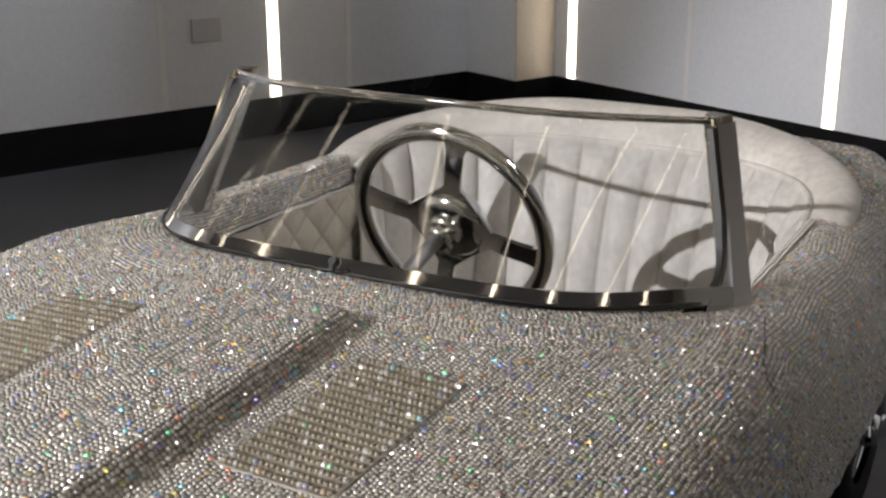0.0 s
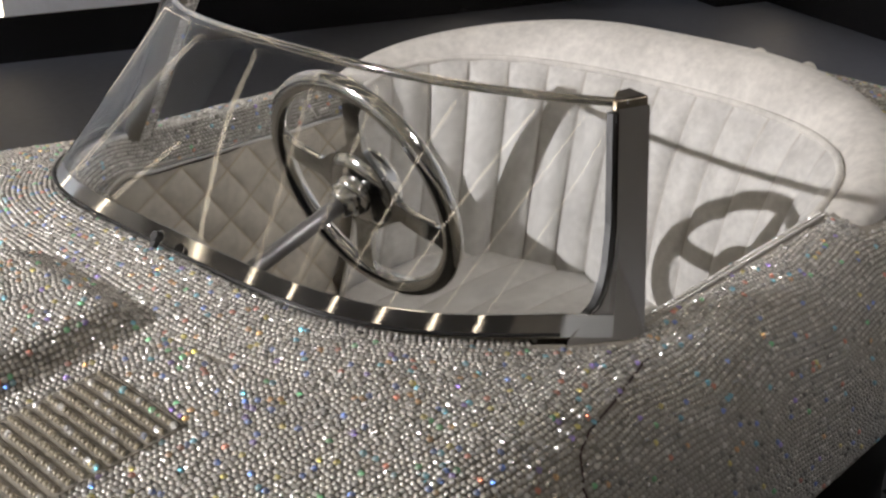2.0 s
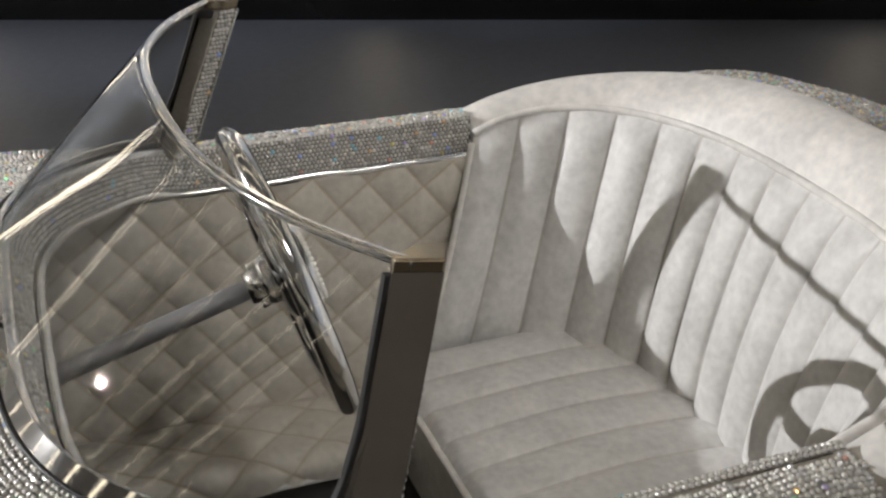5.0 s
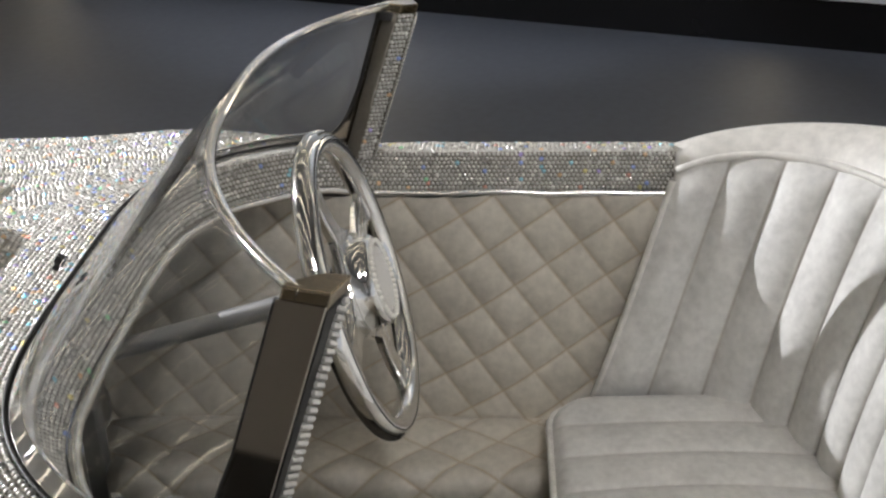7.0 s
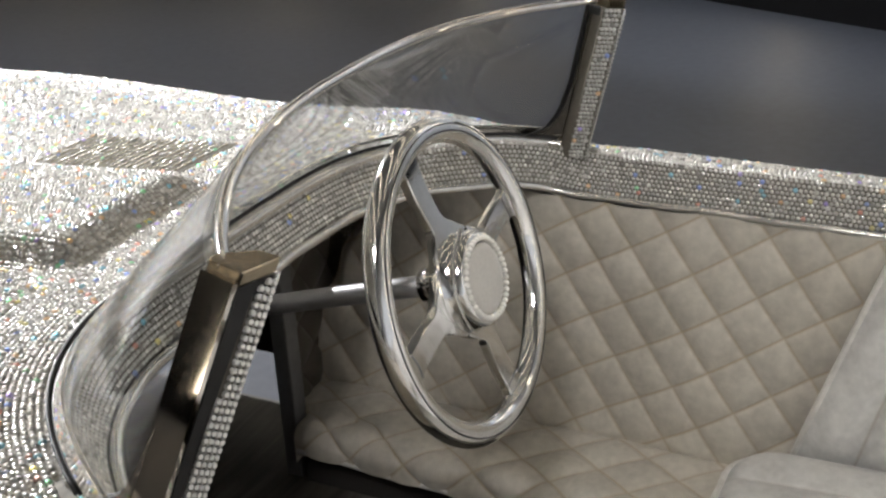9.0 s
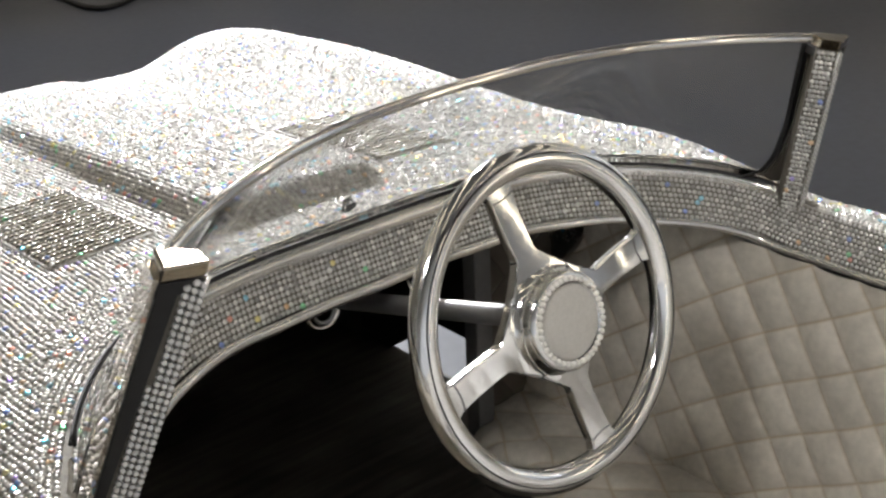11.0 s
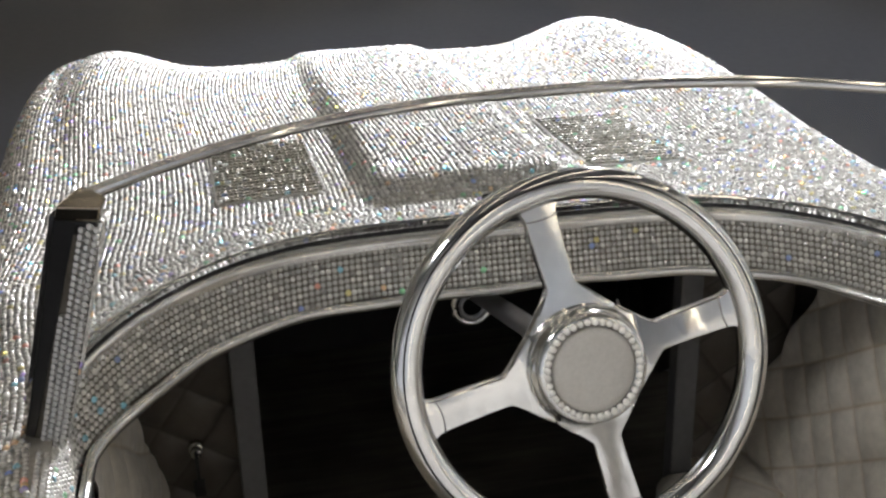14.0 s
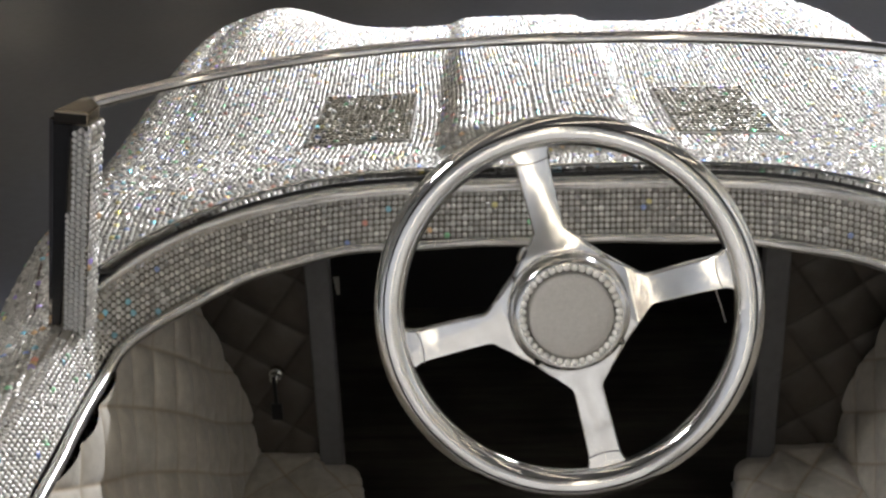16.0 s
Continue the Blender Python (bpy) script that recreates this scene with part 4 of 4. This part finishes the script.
seat_back = surface("seat_back", np.stack([X, Y, Z], -1), HIDE, car, "ivory leather seat back with upright flutes", seam=seam)
tube("piping", np.column_stack([xt, yt, seat_top])[::6], 0.0052, ROLL, seat_back, "leather piping under the collar", k=8)
for i in (0, -1):
    c = np.stack([X[i], Y[i], Z[i]], 1)
    tube("piping", c[::3], 0.0048, ROLL, seat_back, "leather piping down the seat edge", k=8)

# the padded collar over the seat back
th = even_angles(0.372, 0.25, 0.298, 2.5, 161)
x, y = seat_ring(th, 0.372, 0.25, 0.298)
d = unit(np.gradient(np.stack([x, y], 1), axis=0))
o = np.stack([-d[:, 1], d[:, 0]], 1)
o *= np.sign((o * np.stack([x, y - 0.25], 1)).sum(1, keepdims=True))
run = np.concatenate([[0], np.cumsum(np.hypot(np.diff(x), np.diff(y)))])
end = np.minimum(run, run[-1] - run)
grow = 0.26 + 0.74 * step(0.0, 0.42, end)
base = 0.567 - 0.032 * np.exp(-end / 0.07)
wide = 0.50 + 0.50 * step(0.0, 0.36, end)
sect = [(-0.006, -0.012), (0.0, 0.004), (0.014, 0.030), (0.036, 0.050), (0.062, 0.058), (0.086, 0.052), (0.104, 0.034), (0.114, 0.006), (0.116, -0.03), (0.108, -0.06)]
fine = np.linspace(0, len(sect) - 1, 40)
so = np.interp(fine, range(len(sect)), [a for a, _ in sect])
sz = np.interp(fine, range(len(sect)), [b for _, b in sect])
for _ in range(6):
    so[1:-1] = 0.25 * so[:-2] + 0.5 * so[1:-1] + 0.25 * so[2:]
    sz[1:-1] = 0.25 * sz[:-2] + 0.5 * sz[1:-1] + 0.25 * sz[2:]
R = np.zeros((len(th), 40, 3))
for j in range(40):
    up = np.where(sz[j] > 0, sz[j] * grow, sz[j])
    R[:, j] = np.column_stack([x + o[:, 0] * so[j] * wide, y + o[:, 1] * so[j] * wide, base + up])
me = grid_mesh(R)
bm = bmesh.new()
bm.from_mesh(me)
bmesh.ops.holes_fill(bm, edges=[e for e in bm.edges if e.is_boundary], sides=0)
part("seat_collar", bm, ROLL, car, "padded ivory suede collar over the seat back", True)

# seat cushion with flutes from front to back
xs = np.linspace(-0.286, 0.286, 300)
t = np.linspace(0, 1, 110)
XS, T = np.meshgrid(xs, t, indexing="ij")
run = T * 0.46
up = np.clip(run, 0, 0.105)
a = np.clip((run - 0.105) / 0.035, 0, 1) * np.pi / 2
back = np.clip(run - 0.14, 0, 1)
round_ = 0.05 * (1 - np.sqrt(np.clip(1 - (np.clip(np.abs(XS) - 0.236, 0, 0.05) / 0.05) ** 2, 0, 1)))
Y = 0.150 + round_ + 0.022 * (1 - np.cos(a)) + back
Z = 0.147 + up + 0.022 * np.sin(a) + 0.012 * np.sin(np.pi * np.clip(back / 0.3, 0, 1)) * np.cos(XS / 0.286 * 1.4)
flute = np.abs(np.sin(np.pi * (XS / 0.0636 + 0.5))) ** 0.55
Z += 0.007 * flute * np.sin(a)
# The cushion's grooves get the same crease shade in their colour.
seam = np.clip(1 - flute / 0.25, 0, 1) * np.sin(a) * 0.55
cushion = surface("seat_cushion", np.stack([XS, Y, Z], -1), HIDE, car, "ivory leather seat cushion with long flutes", seam=seam)
k = int(0.118 / 0.46 * 109)
tube("piping", np.stack([XS[:, k], Y[:, k] - 0.002, Z[:, k]], 1)[::4], 0.0045, ROLL, cushion, "leather piping along the cushion front", k=8)

# footwell: floor pan, dark tunnel, grey uprights
bm = bmesh.new()
box(bm, (-0.42, -0.44, 0.115), (0.42, 0.62, 0.128))
box(bm, (-0.376, -0.958, 0.115), (0.376, -0.44, 0.128))
part("floor_pan", bm, BOARD, car, "dark brown wood-grained board on the cockpit floor")
# Black walls added for the dark under the bonnet; they also stop light leaks.
for lo, hi in (((-0.376, -0.95, 0.214), (-0.366, -0.44, 0.52)), ((0.366, -0.95, 0.128), (0.376, -0.44, 0.52)), ((-0.366, -0.955, 0.12), (0.366, -0.948, 0.543))):
    bm = bmesh.new()
    box(bm, lo, hi)
    part("footwell_wall", bm, BLACK, car, "black footwell lining, there to keep the tunnel dark")
bm = bmesh.new()
ends = [[bm.verts.new((x, y, z)) for y, z in ((-0.95, 0.128), (-0.752, 0.128), (-0.634, 0.2135), (-0.95, 0.2135))] for x in (-0.376, -0.366)]
for i in range(4):
    bm.faces.new((ends[0][i], ends[0][(i + 1) % 4], ends[1][(i + 1) % 4], ends[1][i]))
bm.faces.new(ends[0]), bm.faces.new(ends[1])
part("footwell_wall", bm, BLACK, car, "black lining that keeps the footwell dark, cut away behind the wheel arch")
for s in (1, -1):
    bm = bmesh.new()
    box(bm, (s * 0.2412 - 0.013, -0.411, 0.128), (s * 0.2412 + 0.013, -0.388, 0.55), 0.002)
    part("footwell_post", bm, GREYBAR, car, "grey painted upright beside the footwell")

bm = bmesh.new()
quad = [bm.verts.new(p) for p in ((-0.0035, 0, 0.011), (0.0035, 0, 0.011), (0.001, 0, -0.011), (-0.003, 0, -0.011))]
face = bm.faces.new(quad)
bmesh.ops.solidify(bm, geom=[face], thickness=0.0012)
ob = part("paper_tag", bm, PEARL, car, "small white tag in the footwell")
ob.matrix_world = pose(0.2335, -0.485, 0.388, 6, 0, 10)

wire = np.array([(-0.183, -0.46, 0.405), (-0.186, -0.46, 0.396), (-0.193, -0.46, 0.384), (-0.2, -0.46, 0.364), (-0.206, -0.46, 0.344)])
tube("loose_wire", wire, 0.0013, PEARL, car, "thin white wire hanging in the footwell", k=6)

# a lock with its key on the footwell panel
lock = new("ignition_lock")
lock.parent = car
tagged(lock, "small chrome lock with a dark key")
for name, r, h, y, mat in (("lock_bezel", 0.0085, 0.008, 0, CHROME), ("lock_barrel", 0.006, 0.014, 0.006, CHROME)):
    bm = bmesh.new()
    bmesh.ops.create_cone(bm, cap_ends=True, segments=20, radius1=r, radius2=r * 0.85, depth=h)
    ob = part(name, bm, mat, lock, "", True)
    ob.matrix_world = pose(0.297, -0.400 + y, 0.322, -90, 0, 0)
bm = bmesh.new()
box(bm, (-0.002, -0.001, -0.045), (0.002, 0.003, 0.004), 0.001)
box(bm, (-0.006, -0.001, -0.05), (0.006, 0.003, -0.03), 0.001)
ob = part("ignition_key", bm, BLACK, lock, "dark key hanging in the lock")
ob.matrix_world = pose(0.297, -0.388, 0.322)

# ------------------------------------------------------------------ steering
wheel = new("steering_wheel")
wheel.parent = car
tagged(wheel, "polished alloy steering wheel with four spokes and a pearl-ringed hub")
WHEEL = Matrix.Translation((0.004, -0.031, 0.578)) @ Matrix.Rotation(radians(-(90 - 16.2)), 4, "X") @ Matrix.Rotation(radians(13), 4, "Z")
wheel.matrix_world = WHEEL
RW = 0.1315


ang = np.linspace(0, 2 * np.pi, 97)[:-1]
k = 20
ph = np.linspace(0, 2 * np.pi, k, endpoint=False)
rr = RW + 0.0115 * np.cos(ph)[None, :]
P = np.stack([np.cos(ang)[:, None] * rr, np.sin(ang)[:, None] * rr, np.broadcast_to(0.0108 * np.sin(ph)[None, :], (96, k))], -1)
surface("wheel_rim", P, ALLOY, wheel, "polished alloy rim", close_u=True, close_v=True)
tube("rim_line", np.stack([np.cos(ang) * (RW + 0.0034), np.sin(ang) * (RW + 0.0034), np.full(96, 0.0101)], 1), 0.0008, BLACK, wheel, "fine dark line round the rim", k=6, closed=True)


def spoke():
    """A flat polished spoke with a rounded edge, whose root spreads to meet its neighbours in a web."""
    y = np.concatenate([np.linspace(0.034, 0.060, 12), np.linspace(0.0625, 0.102, 12), np.linspace(0.104, RW - 0.004, 10)])
    w = np.where(y < 0.060, 0.0112 + (0.060 - y) * 0.92, 0.0112) + 0.0012 * np.clip((y - 0.06) / 0.05, 0, 1)
    w = np.convolve(np.pad(w, 1, mode="edge"), [0.25, 0.5, 0.25], "valid") + 0.011 * np.clip((y - 0.110) / 0.0175, 0, 1) ** 2.2
    z = -0.0035 * np.sin(np.pi * np.clip((y - 0.045) / 0.085, 0, 1))
    cs = [(-1, -0.0045), (-1, 0.0012), (-0.965, 0.0030), (-0.90, 0.0039), (0, 0.0042), (0.90, 0.0039), (0.965, 0.0030), (1, 0.0012), (1, -0.0045), (0, -0.005)]
    return grid_mesh(np.array([[(x * w[i], y[i], z[i] + h) for x, h in cs] for i in range(len(y))]), close_v=True)


def joint_line():
    """The fine dark joint across a spoke's end."""
    x = np.linspace(-0.0122, 0.0122, 9)
    y = 0.1105 + 0.0018 * (x / 0.0122) ** 2
    return np.stack([x, y, np.full(9, 0.0024)], 1)


me = spoke()
me.polygons.foreach_set("use_smooth", [True] * len(me.polygons))
me.set_sharp_from_angle(angle=radians(24))
for i in range(4):
    turn = Matrix.Rotation(i * math.pi / 2, 4, "Z")
    ob = link("spoke", me, ALLOY, wheel, "", True) if i == 0 else new("spoke", me)
    ob.parent = wheel
    ob.matrix_local = turn
    line = tube("spoke_joint", joint_line(), 0.0005, COLUMN, wheel, "fine dark joint across the spoke end", k=6)
    line.matrix_local = turn
a64 = np.linspace(0, 2 * np.pi, 64, endpoint=False)
ring = [(0.0, -0.014), (0.034, -0.014), (0.046, -0.006), (0.0475, 0.001), (0.0465, 0.0036), (0.0430, 0.0046), (0.0418, 0.0150), (0.0405, 0.0200), (0.0375, 0.0220), (0.0340, 0.0216), (0.0335, 0.0200), (0.0, 0.0200)]
P = np.array([[(r * math.cos(t), r * math.sin(t), z) for r, z in ring] for t in a64])
surface("wheel_hub", P, ALLOY, wheel, "turned alloy hub", close_u=True)
dome = [(0.0, 0.0240), (0.014, 0.0239), (0.024, 0.0235), (0.0292, 0.0228), (0.0310, 0.0212), (0.0310, 0.019)]
P = np.array([[(r * math.cos(t), r * math.sin(t), z) for r, z in dome] for t in a64])
surface("hub_pad", P, VELVET, wheel, "grey velvet hub pad", close_u=True)
bm = bmesh.new()
bmesh.ops.create_icosphere(bm, subdivisions=2, radius=0.0028)
pm = bpy.data.meshes.new("pearl")
bm.to_mesh(pm)
bm.free()
pm.materials.append(PEARL)
pm.polygons.foreach_set("use_smooth", [True] * len(pm.polygons))
for i in range(40):
    t = 2 * math.pi * i / 40
    ob = new("pearl", pm)
    ob.parent = wheel
    ob.location = (0.0345 * math.cos(t), 0.0345 * math.sin(t), 0.0228)
# the clamp behind the hub, with its bolts, and the column
bm = bmesh.new()
for z0, r, dep in ((-0.019, 0.022, 0.012), (-0.031, 0.0155, 0.016)):
    bmesh.ops.create_cone(bm, cap_ends=True, segments=32, radius1=r, radius2=r * 1.1, depth=dep, matrix=Matrix.Translation((0, 0, z0)))
part("wheel_boss", bm, CHROME, wheel, "chrome boss behind the hub", True)
for i in range(4):
    t = math.pi / 4 + i * math.pi / 2
    bm = bmesh.new()
    bmesh.ops.create_cone(bm, cap_ends=True, segments=12, radius1=0.0042, radius2=0.0036, depth=0.01, matrix=Matrix.Translation((0.018 * math.cos(t), 0.018 * math.sin(t), -0.027)))
    part("boss_bolt", bm, CHROME, wheel, "", True)
axis = (WHEEL.to_3x3() @ Vector((0, 0, 1))).normalized()
h0 = Vector((0.004, -0.031, 0.578)) - 0.035 * axis
h1 = Vector((0.004, -0.031, 0.578)) - 0.47 * axis
column = tube("steering_column", np.array([h0.lerp(h1, i / 12) for i in range(13)]), 0.0095, COLUMN, car, "plain round alloy steering column", k=16)
# the clamp that carries the column under the scuttle: two rings, two bolts and a strap up to the dash
m = Vector((0.0102, -0.357, 0.4716))
turn = np.linspace(0, 2 * math.pi, 37)[:-1]
bracket = tube("column_bracket", np.array([m + Vector((0.0195 * math.cos(t), 0, 0.0195 * math.sin(t))) for t in turn]), 0.0034, CHROME, car, "round chrome column clamp under the scuttle", k=8, closed=True)
tube("clamp_ring", np.array([m + Vector((0.0125 * math.cos(t), 0.003, 0.0125 * math.sin(t))) for t in turn]), 0.0024, COLUMN, bracket, "inner ring", k=8, closed=True)
bm = bmesh.new()
box(bm, (m.x - 0.030, m.y - 0.003, m.z + 0.018), (m.x + 0.030, m.y + 0.003, m.z + 0.046), 0.002)
part("clamp_strap", bm, GREYBAR, bracket, "flat steel strap")
for dx in (-0.024, 0.024):
    bm = bmesh.new()
    bmesh.ops.create_cone(bm, cap_ends=True, segments=6, radius1=0.0042, radius2=0.0038, depth=0.008, matrix=Matrix.Translation((m.x + dx, m.y + 0.006, m.z + 0.024)) @ Matrix.Rotation(radians(90), 4, "X"))
    part("clamp_bolt", bm, CHROME, bracket)

# ------------------------------------------------------------------ rear details
for x, y in ((0.05, 0.725), (0.14, 0.705)):
    bm = bmesh.new()
    bmesh.ops.create_uvsphere(bm, u_segments=20, v_segments=12, radius=0.013)
    bmesh.ops.create_cone(bm, cap_ends=True, segments=16, radius1=0.008, radius2=0.006, depth=0.03, matrix=Matrix.Translation((0, 0, -0.018)))
    ob = part("deck_knob", bm, PEARL, car, "pale polished knob on the rear deck", True)
    ob.location = (x, y, 0.580)


def road_wheel(place):
    ob = new("road_wheel")
    ob.parent = car
    tagged(ob, "small road wheel with black tyre and chrome centre")
    ob.location = place
    prof = [(0.09, -0.04), (0.13, -0.045), (0.15, -0.03), (0.155, 0), (0.15, 0.03), (0.13, 0.045), (0.09, 0.04)]
    P = np.array([[(z, r * math.cos(t), r * math.sin(t)) for r, z in prof] for t in a64])
    surface("tyre", P, BLACK, ob, "black rubber tyre", close_u=True)
    prof = [(0.0, 0.03), (0.03, 0.032), (0.06, 0.02), (0.085, 0.03), (0.093, 0.038), (0.095, 0.0)]
    s = 1 if place[0] > 0 else -1
    P = np.array([[(s * z, r * math.cos(t), r * math.sin(t)) for r, z in prof] for t in a64])
    surface("wheel_disc", P, CHROME, ob, "chrome wheel disc", close_u=True)
    bm = bmesh.new()
    bmesh.ops.create_cone(bm, cap_ends=True, segments=24, radius1=0.030, radius2=0.024, depth=0.03, matrix=Matrix.Translation((s * 0.045, 0, 0)) @ Matrix.Rotation(radians(90), 4, "Y"))
    part("wheel_nut", bm, CHROME, ob, "chrome centre nut", True)
    for e in (1, -1):
        u = np.linspace(0, 1, 14)
        half = 0.012 + 0.009 * np.sin(np.pi * u ** 1.5)
        ear = np.array([[(s * (0.052 + 0.010 * a ** 2 + d), e * (0.022 + 0.105 * a), w * hw) for d, w in ((0, -1), (0.005, -0.7), (0.007, 0), (0.005, 0.7), (0, 1), (-0.003, 0))] for a, hw in zip(u, half * (1 - 0.55 * u ** 6))])
        spinner = surface("wheel_spinner", ear, CHROME, ob, "curved ear of the wheel nut", close_v=True)
        spinner.matrix_local = Matrix.Rotation(radians(-18), 4, "X")


for place in ((0.405, 0.525, 0.158), (-0.405, 0.525, 0.158), (0.40, -0.97, 0.155), (-0.40, -0.97, 0.155)):
    road_wheel(place)
